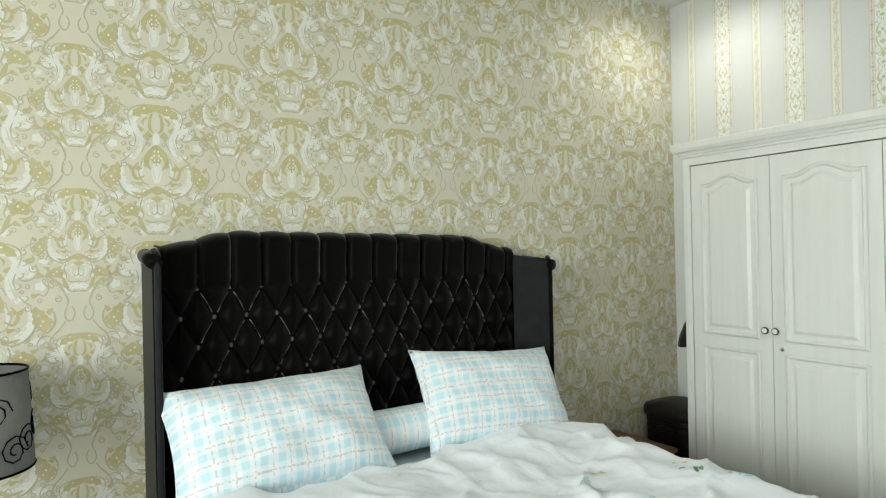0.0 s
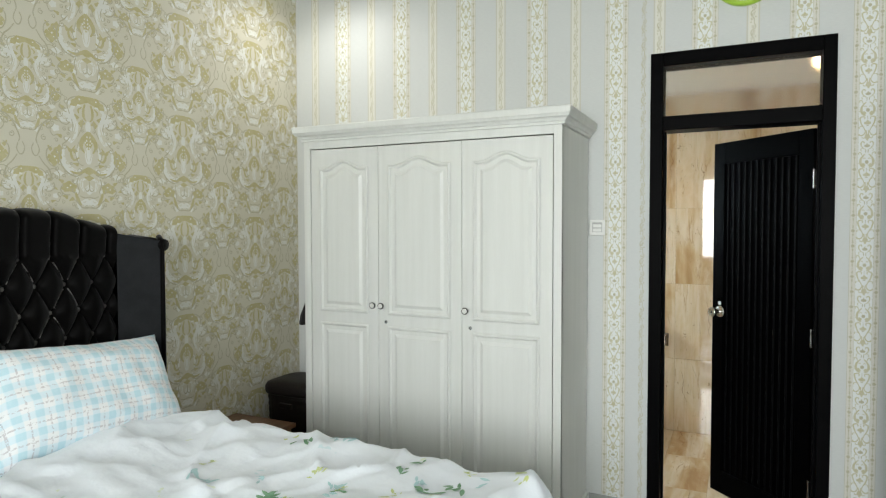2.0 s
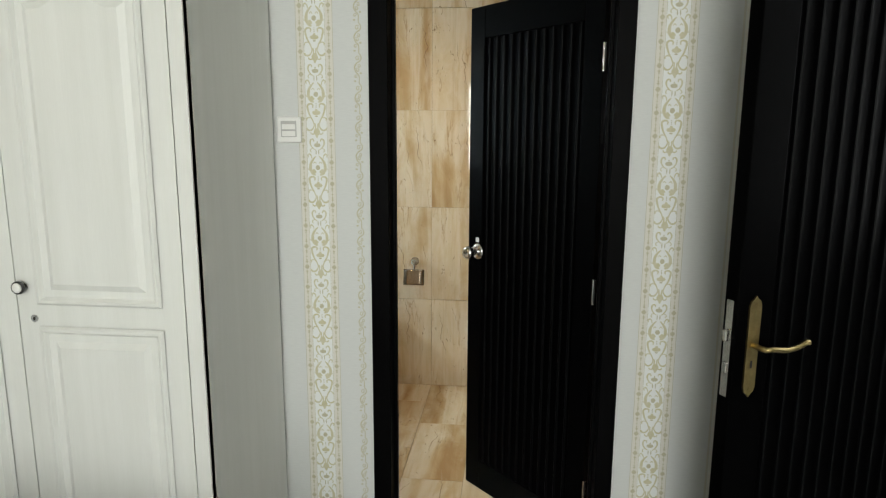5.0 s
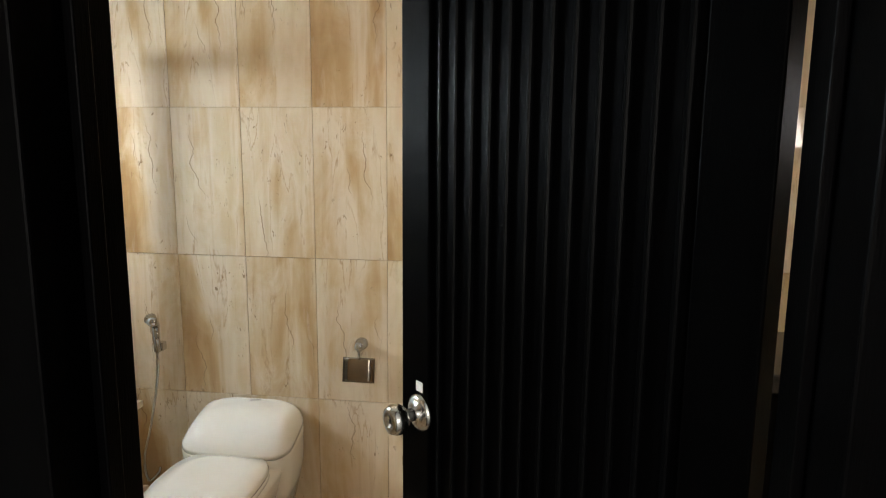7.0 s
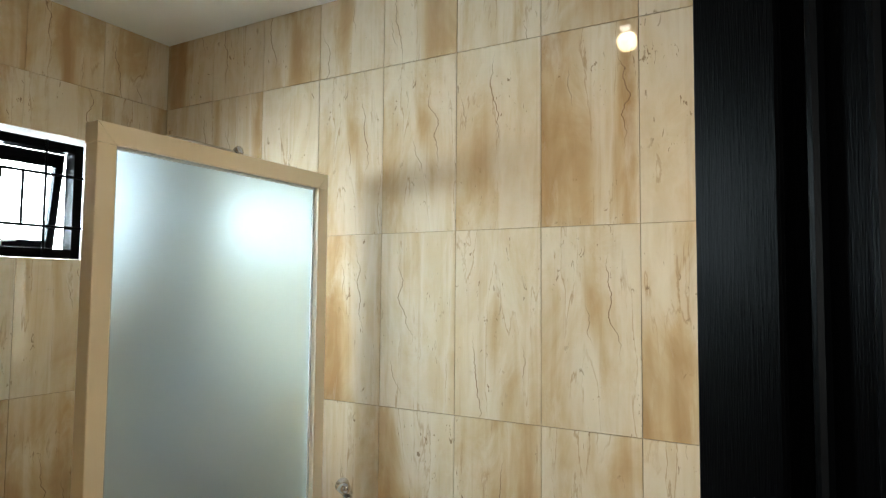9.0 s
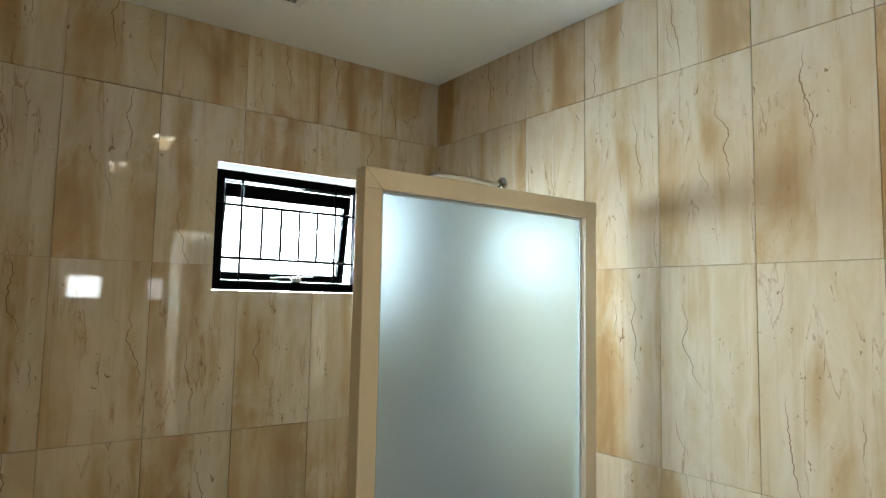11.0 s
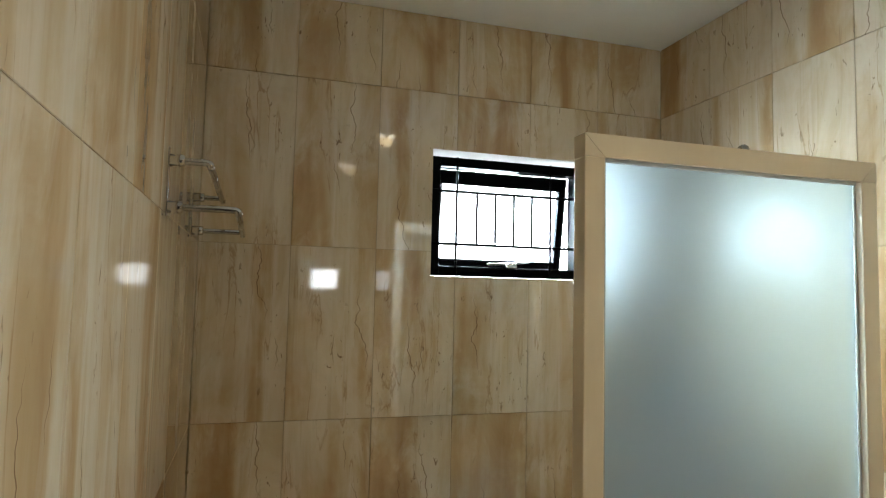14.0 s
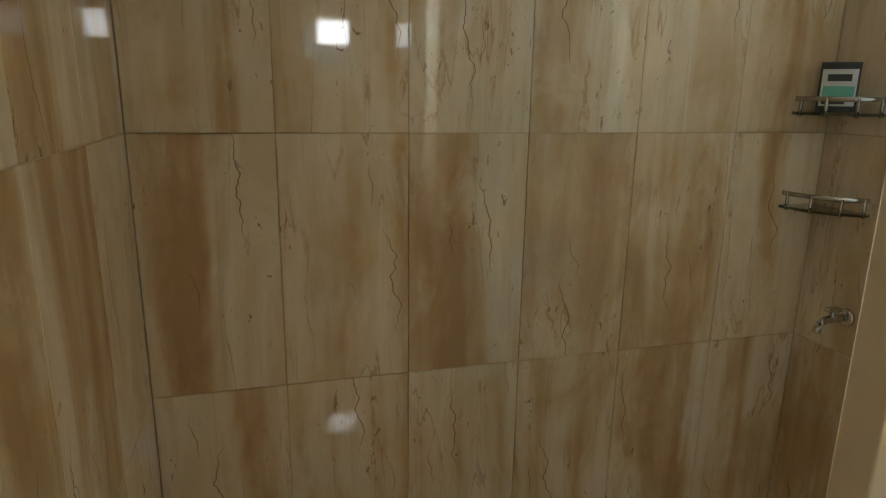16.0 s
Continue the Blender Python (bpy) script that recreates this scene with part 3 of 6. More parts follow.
wall_blocks("wall_hall", [(-1.2, SOUTH - 1.4, -0.1, 0.2, SOUTH - 1.3, HIGH), (-1.2, SOUTH - 1.3, -0.1, -1.1, SOUTH - 0.12, HIGH), (0.1, SOUTH - 1.3, -0.1, 0.2, SOUTH - 0.12, HIGH)], PAINT_WHITE, "plain pale hallway wall")
setting(part("ceiling", box(WEST - 0.15, SOUTH - 1.4, HIGH, BW - T, NORTH + 0.15, HIGH + 0.1), PAINT_WHITE), "plain white bedroom ceiling", "ceiling")
bath_ceiling = setting(part("ceiling_bathroom", box(BW - T, SOUTH - 0.1, BHIGH, BE + 0.15, BN + 0.15, BHIGH + 0.1), CEILING_WHITE), "plain white bathroom ceiling", "ceiling")
bath_north = wall_blocks("wall_bathroom_north", [(BW - T, BN + T, -0.3, WX0, BN + 0.16, BHIGH), (WX1, BN + T, -0.3, BE + 0.15, BN + 0.16, BHIGH), (WX0, BN + T, -0.3, WX1, BN + 0.16, WZ0), (WX0, BN + T, WZ1, WX1, BN + 0.16, BHIGH)], PAINT_WHITE, "travertine tiled shower wall with a small window")
bath_east = wall_blocks("wall_bathroom_east", [(BE + T, SOUTH - 0.15, -0.3, BE + 0.15, BN + T, BHIGH)], GROUT, "polished beige travertine tiled wall behind the toilet")
SX0, SX1, SZ0, SZ1 = 0.77, 1.63, 1.53, 1.79
bath_south = wall_blocks("wall_bathroom_south", [(BW - T, SOUTH - 0.12, -0.3, SX0, SOUTH - T, BHIGH), (SX1, SOUTH - 0.12, -0.3, BE + T, SOUTH - T, BHIGH), (SX0, SOUTH - 0.12, -0.3, SX1, SOUTH - T, SZ0), (SX0, SOUTH - 0.12, SZ1, SX1, SOUTH - T, BHIGH)], GROUT, "tiled bathroom wall with a small back window")
bath_west = wall_blocks("wall_bathroom_west", [(BW - T, DOOR_N, -0.3, BW - 0.002, BN + T, BHIGH), (BW - T, SOUTH - T, -0.3, BW - 0.002, DOOR_S, BHIGH), (BW - T, DOOR_S, DOOR_TOP, BW - 0.002, DOOR_N, BHIGH)], GROUT, "polished travertine tiled wall beside the door")
for w in (bath_north,):
    w.data.materials.append(GROUT)

# grey skirting along the east wall
for y0, y1 in ((DOOR_N, NORTH), (SOUTH, DOOR_S)):
    setting(part("baseboard", box(-0.012, y0, 0.0, 0.0, y1, 0.105, 0.002), GREY_TILE), "grey tile skirting", "skirting")
setting(part("baseboard", box(WEST, NORTH - 0.012, 0.0, -0.014, NORTH, 0.105, 0.002), GREY_TILE), "grey tile skirting", "skirting")

# ---- damask print on the north wall ----


def damask(size=1.0, vines=True):
    """One tall motif, crown at the top and vase at the foot, drawn as its right half in millimetres."""
    p = Print()
    W, G, L, C = "white", "gold", "grey", "cut"
    k = 0.001 * size
    mm = lambda pts: [(x * k, -y * k * 1.06) for x, y in pts]
    st = lambda ink, pts, a, b, m: p.stroke(ink, mm(pts), a * k, b * k, m * k)
    bl = lambda ink, x, y, rx, ry, lobes=0, depth=0.0, tilt=0.0: p.blob(ink, x * k, -y * k * 1.06, rx * k, ry * k * 1.06, lobes, depth, tilt)
    cu = lambda ink, x, y, r, a, t, w, hand=1: p.curl(ink, x * k, -y * k * 1.06, r * k, a, t, w * k, hand)
    # pearl leaves
    st(W, [(34, 40), (66, 46), (76, 84), (58, 130), (62, 172), (84, 205)], 8, 6, 27)
    bl(W, 0, 130, 13, 26)
    bl(W, 0, 250, 17, 38, 3, 0.08)
    st(W, [(112, 218), (122, 262), (100, 306), (60, 322), (34, 306)], 8, 6, 30)
    st(W, [(46, 216), (58, 250), (50, 280)], 5, 5, 18)
    st(W, [(108, 116), (122, 96), (98, 84), (86, 104)], 8, 8, 22)
    bl(W, 112, 104, 24, 18, 5, 0.12, 0.3)
    st(W, [(14, 350), (34, 358), (36, 384), (26, 404)], 6, 6, 18)
    bl(W, 0, 396, 22, 20, 4, 0.1)
    bl(W, 16, 452, 26, 15, 4, 0.14)
    bl(W, 140, 335, 20, 12, 4, 0.15)
    bl(W, 152, 150, 18, 14, 5, 0.15)
    # golden crown, stalks, chest and side leaves
    bl(G, 32, 18, 36, 18, 5, 0.12, -0.2)
    bl(G, 64, 34, 20, 14, 4, 0.15, -0.6)
    bl(G, 0, 12, 18, 12)
    st(G, [(14, 34), (22, 62), (20, 92), (8, 104)], 8, 4, 14)
    st(G, [(30, 48), (46, 62), (44, 76)], 4, 4, 10)
    bl(G, 34, 118, 11, 13, 4, 0.2)
    st(G, [(0, 150), (26, 180), (36, 214), (20, 240)], 10, 4, 22)
    bl(G, 0, 190, 20, 34, 4, 0.08)
    st(G, [(64, 214), (84, 246), (70, 274), (44, 262)], 4, 5, 13)
    bl(G, 66, 236, 12, 9, 4, 0.2)
    bl(G, 0, 316, 28, 15, 4, 0.1)
    st(G, [(20, 316), (54, 330), (90, 322)], 16, 4, 13)
    bl(G, 0, 346, 20, 11, 4, 0.2)
    bl(G, 92, 388, 32, 22, 5, 0.16, 0.3)
    bl(G, 114, 396, 18, 13, 4, 0.2)
    st(G, [(66, 410), (56, 440), (40, 462)], 10, 5, 17)
    bl(G, 148, 258, 24, 26, 5, 0.18)
    bl(G, 160, 284, 22, 20, 4, 0.2)
    bl(G, 136, 232, 13, 13, 4, 0.2)
    # pointed lobes along the outer edges, alternately curling up and down
    for x, y, a in ((92, 36, 0.4), (96, 70, -0.3), (84, 112, 0.5), (76, 148, -0.6), (96, 190, 0.2), (132, 246, -0.2), (128, 292, 0.6), (96, 328, 1.1), (56, 338, 1.4), (60, 366, -0.4), (64, 404, 0.5), (50, 470, 1.0)):
        bl(W, x, y, 15, 8, 3, 0.2, a)
        st(L, [(x + 4, y + 8), (x + 14, y + 6), (x + 19, y - 3), (x + 13, y - 9)], 3, 4, 5)
    for x, y, a in ((120, 60, 0.6), (150, 110, -0.4), (134, 180, 0.3), (178, 236, 0.9), (182, 270, -0.7), (130, 366, 0.5), (84, 440, -0.5), (112, 430, 0.3), (24, 112, 1.2), (54, 92, 0.8), (60, 292, 0.2), (92, 232, 0.9)):
        bl(G, x, y, 13, 7, 3, 0.25, a)
    for x, y in ((40, 62), (58, 78), (50, 106), (64, 160), (74, 190), (106, 236), (112, 262), (88, 306), (66, 316), (30, 362), (16, 390), (24, 450)):
        st(C, [(x - 7, y - 5), (x, y + 2), (x + 8, y - 1)], 2, 2, 5)
    for x, y, r, a, h in ((104, 24, 9, 0.5, 1), (112, 150, 10, 2.2, -1), (150, 200, 10, 0.2, 1), (96, 168, 8, 3.4, -1), (150, 316, 10, 1.4, 1), (120, 344, 9, 4.0, -1), (80, 364, 8, 0.4, 1), (76, 462, 10, 2.4, -1), (124, 452, 10, 0.8, 1), (28, 148, 8, 1.2, 1), (40, 226, 8, 4.2, -1), (84, 290, 8, 2.8, 1), (16, 470, 8, 3.6, -1)):
        cu(L, x, y, r, a, 1.1, 3.6, h)
    # pearl beads on the chest
    for x, y in ((7, 172), (9, 188), (7, 204), (16, 196), (5, 218)):
        bl(W + "2", x, y, 3.2, 4.2)
    for x, y, r in ((146, 250, 4), (158, 268, 4), (150, 282, 3), (90, 382, 4), (104, 392, 3), (40, 16, 4)):
        bl(W + "2", x, y, r, r)
    # ground between the pearl leaves
    cu(C, 100, 286, 15, 0.9, 1.0, 5)
    cu(C, 62, 66, 12, 2.0, 1.0, 4.5)
    st(C, [(58, 120), (66, 150), (76, 178)], 2, 2, 6)
    st(C, [(10, 226), (12, 252), (4, 276)], 2, 2, 5)
    st(C, [(30, 350), (40, 372), (32, 398)], 2, 2, 5)
    cu(C, 112, 104, 9, 0.4, 1.0, 4)
    # grey outlines and tendrils
    g = 4.4
    st(L, [(56, 6), (88, 22), (98, 50), (86, 84)], g, g * 0.5, g * 1.4)
    st(L, [(80, 104), (72, 130), (78, 158)], g * 0.5, g * 0.5, g * 1.3)
    st(L, [(86, 178), (104, 200), (124, 214)], g * 0.5, g, g * 1.4)
    cu(L, 112, 222, 13, 1.2, 1.2, g, -1)
    st(L, [(126, 226), (138, 268), (116, 318), (70, 342), (34, 332)], g * 0.7, g, g * 1.6)
    cu(L, 44, 318, 13, -1.6, 1.1, g)
    st(L, [(48, 196), (56, 226), (64, 250), (48, 286), (28, 296)], g * 0.6, g, g)
    st(L, [(20, 104), (32, 136), (52, 176)], g * 0.6, g * 0.6, g)
    cu(L, 134, 90, 15, 2.8, 1.2, g)
    st(L, [(86, 118), (104, 130), (130, 122), (146, 100), (138, 76)], g, g, g * 1.3)
    st(L, [(100, 62), (122, 70), (134, 58), (128, 44)], g * 0.7, g, g * 1.3)
    if vines:
        st(L, [(138, 122), (170, 118), (200, 134), (222, 168), (236, 204), (232, 224)], g, g, g * 1.5)
    if vines:
        cu(L, 186, 148, 15, 0.4, 1.2, g)
    st(L, [(160, 138), (176, 160), (164, 182), (148, 176)], g, g, g)
    if vines:
        st(L, [(247, 222), (256, 244), (248, 268), (234, 270), (224, 250), (230, 226)], g, g, g * 1.2)
    if vines:
        st(L, [(226, 272), (206, 300), (184, 322), (176, 350), (188, 368)], g, g, g * 1.5)
    if vines:
        cu(L, 168, 346, 15, 0.2, 1.2, g, -1)
    st(L, [(170, 226), (190, 240), (194, 270), (180, 300), (154, 312)], g * 0.7, g, g * 1.3)
    if vines:
        cu(L, 204, 196, 13, 1.6, 1.2, g, -1)
    st(L, [(0, 362), (0, 392), (12, 404), (22, 394)], g, g, g * 1.2)
    st(L, [(52, 344), (60, 372), (50, 402), (54, 420)], g, g * 0.6, g * 1.4)
    st(L, [(0, 428), (24, 432), (46, 424)], g, g, g * 1.2)
    st(L, [(0, 474), (34, 474), (56, 454), (74, 440)], g, g, g * 1.5)
    st(L, [(124, 380), (136, 400), (120, 420), (92, 422)], g, g, g * 1.3)
    cu(L, 140, 420, 14, 2.4, 1.2, g)
    st(L, [(110, 14), (140, 4), (164, 16), (176, 40), (168, 62)], g, g, g * 1.3)
    cu(L, 158, 50, 12, 0.6, 1.2, g)
    return p.mirrored()


PX, PZ = 0.54, 0.53
INKS = {"white": (DAMASK_WHITE, 0.0004), "cut": (DAMASK_GROUND, 0.0007), "gold": (DAMASK_GOLD, 0.0010), "white2": (DAMASK_WHITE, 0.0013), "grey": (DAMASK_GREY, 0.0016)}
for motif, du, dz in ((damask(), 0.0, 0.563), (damask(0.75, False), PX / 2, 0.563 - 0.334)):
    spots = [(-5.277 + du + i * PX, dz + j * PZ) for i in range(1, 12) for j in range(0, 7)]
    lay_print("damask_print", motif, spots, lambda u, w, d: (u, NORTH - d, w), INKS, wall_north, lambda u, w: -4.6 < u < -0.002 and 0.11 < w < HIGH)

# ---- ornament bands on the east wall ----


def band_ornament():
    """Curls, a lyre, a palmette between hooks and a tulip foot, one below another."""
    p = Print()
    A, B = "gold", "pale"
    pt = lambda pts: [(x * 0.000285, -y * 0.000342) for x, y in pts]
    st = lambda ink, pts, a, b, m: p.stroke(ink, pt(pts), a * 0.0003, b * 0.0003, m * 0.0003)
    bl = lambda ink, x, y, rx, ry, lobes=0, depth=0.0, tilt=0.0: p.blob(ink, x * 0.000285, -y * 0.000342, rx * 0.000285, ry * 0.000342, lobes, depth, tilt)
    st(A, [(40, 28), (46, 8), (68, 8), (82, 30), (76, 62), (50, 92), (26, 106)], 12, 8, 18)
    st(A, [(52, 92), (76, 100), (84, 118), (70, 128)], 6, 10, 10)
    bl(B, 0, 62, 36, 18, 5, 0.16)
    bl(B, 0, 34, 7, 9)
    bl(B, 16, 128, 6, 26)
    st(A, [(104, 178), (112, 158), (94, 146), (74, 162), (66, 190)], 9, 8, 16)
    st(A, [(20, 168), (52, 196), (82, 240), (84, 296), (58, 336), (26, 344)], 10, 16, 34)
    bl(A, 50, 316, 30, 24, 4, 0.1)
    st(A, [(16, 236), (34, 222), (50, 236)], 6, 8, 10)
    bl(B, 0, 276, 24, 22, 5, 0.2)
    st(A, [(88, 300), (106, 296), (112, 286)], 6, 8, 8)
    for y in (364, 380, 394):
        bl(B, 0, y, 6, 5)
    st(A, [(42, 398), (38, 374), (64, 362), (100, 378), (96, 420), (76, 470), (46, 514), (28, 560)], 12, 10, 22)
    bl(A, 0, 446, 46, 20, 5, 0.14)
    bl(A, 0, 426, 16, 18)
    bl(B, 0, 478, 18, 7)
    st(A, [(66, 494), (92, 490), (112, 500), (110, 518)], 8, 12, 12)
    st(A, [(24, 540), (36, 580), (66, 608), (102, 606), (118, 588)], 10, 20, 18)
    st(A, [(12, 620), (40, 644), (66, 640), (70, 626)], 12, 10, 14)
    bl(A, 0, 624, 34, 34, 3, 0.1)
    bl(A, 0, 656, 15, 24)
    bl(A, 14, 576, 8, 34)
    return p.mirrored()


def bead_line():
    p = Print()
    for s in (-1, 1):
        x = 0.047 * s
        p.blob("pale", x, 0.0, 0.0075, 0.0075, 6, 0.12, n=10)
        for y, r in ((-0.016, 0.004), (-0.022, 0.003), (-0.035, 0.0025), (-0.046, 0.003), (-0.053, 0.004)):
            p.blob("pale", x, y, r, r, 4, 0.2, n=8)
        p.stroke("pale", [(x, 0.0), (x, -0.03), (x, -0.07)], 0.0014)
        for e in (-0.0125, 0.0125):
            p.stroke("line", [(x + e, 0.0), (x + e, -0.07)], 0.0014, per=2)
    return p


def ribbon_scroll():
    """One turn of a winding vine with a large and a small curl on either side."""
    p = Print()
    w = 0.0030
    p.stroke("pale", [(0.004, 0.0), (0.011, -0.010), (0.009, -0.022), (-0.004, -0.032), (-0.010, -0.044), (-0.006, -0.058), (0.004, -0.070), (0.004, -0.093)], w, w, w * 1.5)
    p.curl("pale", 0.000, -0.016, 0.008, 0.6, 1.1, w)
    p.curl("pale", 0.004, -0.040, 0.006, 2.2, 1.0, w, -1)
    p.curl("pale", -0.001, -0.052, 0.007, 2.6, 1.1, w, -1)
    p.curl("pale", -0.006, -0.072, 0.006, 0.2, 1.0, w)
    p.blob("pale", 0.010, -0.062, 0.004, 0.003)
    p.blob("pale", -0.009, -0.086, 0.004, 0.003)
    return p


def east_prints(centres, ribbons, wall, low, keep):
    inks = {"gold": (STRIPE_GOLD, 0.001), "pale": (STRIPE_PALE, 0.001), "line": (DAMASK_GREY, 0.001)}
    put = lambda u, w, d: (-d, -u, w)
    lay_print("ornament_print", band_ornament(), [(-c, low + 0.2345 * k) for c in centres for k in range(14)], put, inks, wall, keep)
    lay_print("bead_print", bead_line(), [(-c, low + 0.07 * k) for c in centres for k in range(45)], put, inks, wall, keep)
    lay_print("ribbon_print", ribbon_scroll(), [(-c, low + 0.093 * k) for c in ribbons for k in range(34)], put, inks, wall, keep)


east_prints([-2.275 + 0.43 * k for k in range(5)], [-2.275 + 0.215 + 0.43 * k for k in range(5)] + [-2.414], wall_east, 0.12,
            lambda u, w: 0.107 < w < HIGH and -u < NORTH - 0.001 and -u > DOOR_N + 0.002)
east_prints([-2.705, -3.135], [-2.49, -2.92], wall_east, 0.12, lambda u, w: DOOR_TOP + 0.002 < w < HIGH and DOOR_S < -u < DOOR_N)
east_prints([-3.391, -3.821], [-3.606, -4.036], wall_east_south, 0.07, lambda u, w: 0.107 < w < HIGH and SOUTH < -u < DOOR_S - 0.002)

# ---- bathroom door frame with transom ----
frame_top = thing("door_frame", 0.0, (DOOR_N + DOOR_S) / 2, 0.0, "black wooden bathroom door frame with a transom pane", "door frame")
CY = (DOOR_N + DOOR_S) / 2
X0, X1 = -0.014, 0.125
OPN, OPS = -2.513, -3.214
for nm, y0, y1 in (("jamb", OPN, DOOR_N), ("jamb", DOOR_S, OPS)):
    part(nm, box(X0, y0 - CY, 0.0, X1, y1 - CY, DOOR_TOP, 0.003), BLACK_FRAME, frame_top)
part("head", box(X0, OPS - CY, 2.375, X1, OPN - CY, DOOR_TOP, 0.003), BLACK_FRAME, frame_top)
part("transom_bar", box(X0, OPS - CY, 2.05, X1, OPN - CY, 2.122, 0.003), BLACK_FRAME, frame_top)
part("transom_pane", box(0.04, OPS - CY, 2.122, 0.046, OPN - CY, 2.375), TRANSOM, frame_top, "clear transom glass")
for s in (1, -1):
    e = OPN if s > 0 else OPS
    part("door_stop", box(0.05, min(e, e - s * 0.012) - CY, 0.0, 0.075, max(e, e - s * 0.012) - CY, 2.05, 0.002), BLACK_FRAME, frame_top)

# ---- doors: frame, recessed field of upright slats ----


def ribbed_leaf(name, width, height, stile, top_rail, low_rail, label, slats, thick=0.038):
    """A leaf in its own axes: hinge at x = 0, running to x = width, faces at y = 0 and thick."""
    d = thing(name, 0, 0, 0, label, "door")
    part("stile", box(0, 0, 0, stile, thick, height, 0.003), BLACK_WOOD, d)
    part("stile", box(width - stile, 0, 0, width, thick, height, 0.003), BLACK_WOOD, d)
    part("rail", box(stile, 0, height - top_rail, width - stile, thick, height, 0.002), BLACK_WOOD, d)
    part("rail", box(stile, 0, 0, width - stile, thick, low_rail, 0.002), BLACK_WOOD, d)
    part("panel", box(stile, 0.012, low_rail, width - stile, thick - 0.012, height - top_rail), BLACK_WOOD, d)
    span = (width - 2 * stile) / slats
    me = None
    for k in range(slats):
        x = stile + (k + 0.5) * span
        if me is None:
            bm = bmesh.new()
            for y0, y1 in ((0.003, 0.013), (thick - 0.013, thick - 0.003)):
                box(-span * 0.11, y0, low_rail, span * 0.11, y1, height - top_rail, 0.0025, bm, 1)
            me = mesh_of("slat", bm, SLAT_EDGE)
        ob = new("slat", me)
        ob.parent, ob.location = d, (x, 0, 0)
    return d


bath_door = ribbed_leaf("bathroom_door", 0.648, 2.025, 0.082, 0.12, 0.13, "black ribbed wooden bathroom door standing ajar", 12)
ang = math.degrees(math.atan2(-2.736 + 3.195, 0.585 - 0.128))
bath_door.matrix_world = pose(0.155, -3.222, 0.012, 0, 0, ang)
for side, y0 in ((1, 0.038), (-1, 0.0)):
    knob = part("knob", lathe([(0.034, 0.0), (0.034, 0.005), (0.026, 0.009), (0.012, 0.012), (0.012, 0.030), (0.020, 0.036), (0.027, 0.046), (0.028, 0.056), (0.024, 0.066), (0.012, 0.070), (0.010, 0.066)], 24,
                             m=Matrix.Translation((0.648 - 0.06, y0, 1.058)) @ Matrix.Rotation(radians(-90 * side), 4, "X")), STEEL, bath_door, "brushed steel ball knob", True)
    part("key_slot", box(0.648 - 0.0615, y0 + side * 0.064, 1.054, 0.648 - 0.0585, y0 + side * 0.068, 1.062), SEAM, knob)
part("latch_plate", box(0.6475, 0.008, 1.03, 0.650, 0.030, 1.11), STEEL, bath_door)
part("paper_tag", box(0.648 - 0.066, 0.038, 1.096, 0.648 - 0.046, 0.0385, 1.115), WHITE_PLASTIC, bath_door, "small white paper sticker")
for z in (0.25, 1.0, 1.78):
    part("hinge", cyl((-0.006, 0.040, z - 0.045), (-0.006, 0.040, z + 0.045), 0.006, segs=10), STEEL, bath_door)

room_door = ribbed_leaf("bedroom_door", 0.86, 2.13, 0.115, 0.14, 0.16, "black ribbed wooden bedroom door standing open", 12, 0.042)
rang = math.degrees(math.atan2(-3.448 + 4.215, -0.429 + 0.048))
room_door.matrix_world = pose(-0.048, -4.215, 0.02, 0, 0, rang)
hx = 0.86 - 0.055
pl = [(-0.019, -0.105), (-0.015, -0.118), (-0.006, -0.124), (0.0, -0.132), (0.006, -0.124), (0.015, -0.118), (0.019, -0.105), (0.019, 0.105), (0.015, 0.118), (0.006, 0.124), (0.0, 0.132), (-0.006, 0.124), (-0.015, 0.118), (-0.019, 0.105)]
plate = part("lock_plate", extrude_outline(pl, 0.005, m=Matrix.Translation((hx, 0.042, 1.0))), BRASS, room_door, "aged brass lock plate")
part("keyhole", box(hx - 0.003, 0.046, 0.945, hx + 0.003, 0.0475, 0.965), SEAM, plate)
for z in (0.89, 1.11):
    part("screw", cyl((hx, 0.046, z), (hx, 0.0485, z), 0.004, segs=10), BRASS, plate)
lever = smooth_line([(hx, 0.046, 1.005), (hx, 0.085, 1.005), (hx - 0.02, 0.092, 1.006), (hx - 0.06, 0.092, 1.0), (hx - 0.10, 0.092, 1.004), (hx - 0.128, 0.092, 1.014), (hx - 0.134, 0.092, 1.008)], 4)
part("lever", tube(lever, 0.0075, 8), BRASS, room_door, "curved brass lever handle", True)
part("lock_edge", box(0.8605, 0.010, 0.87, 0.8625, 0.032, 1.12), STEEL, room_door, "steel lock face on the edge")
part("latch", box(0.862, 0.014, 1.015, 0.876, 0.028, 1.045, 0.003), STEEL, room_door)
part("bolt", box(0.862, 0.014, 0.93, 0.868, 0.028, 0.96, 0.002), STEEL, room_door)

# ---- wardrobe ----
WF, WL, WR, WTOP = -0.557, -0.672, -2.135, 2.10
wardrobe = thing("wardrobe", -0.29, (WL + WR) / 2, 0, "white three-door wooden wardrobe with arched panels", "wardrobe")
OX, OY = -0.29, (WL + WR) / 2


def wbox(x0, y0, z0, x1, y1, z1, b=0.0):
    return box(x0 - OX, y0 - OY, z0, x1 - OX, y1 - OY, z1, b)


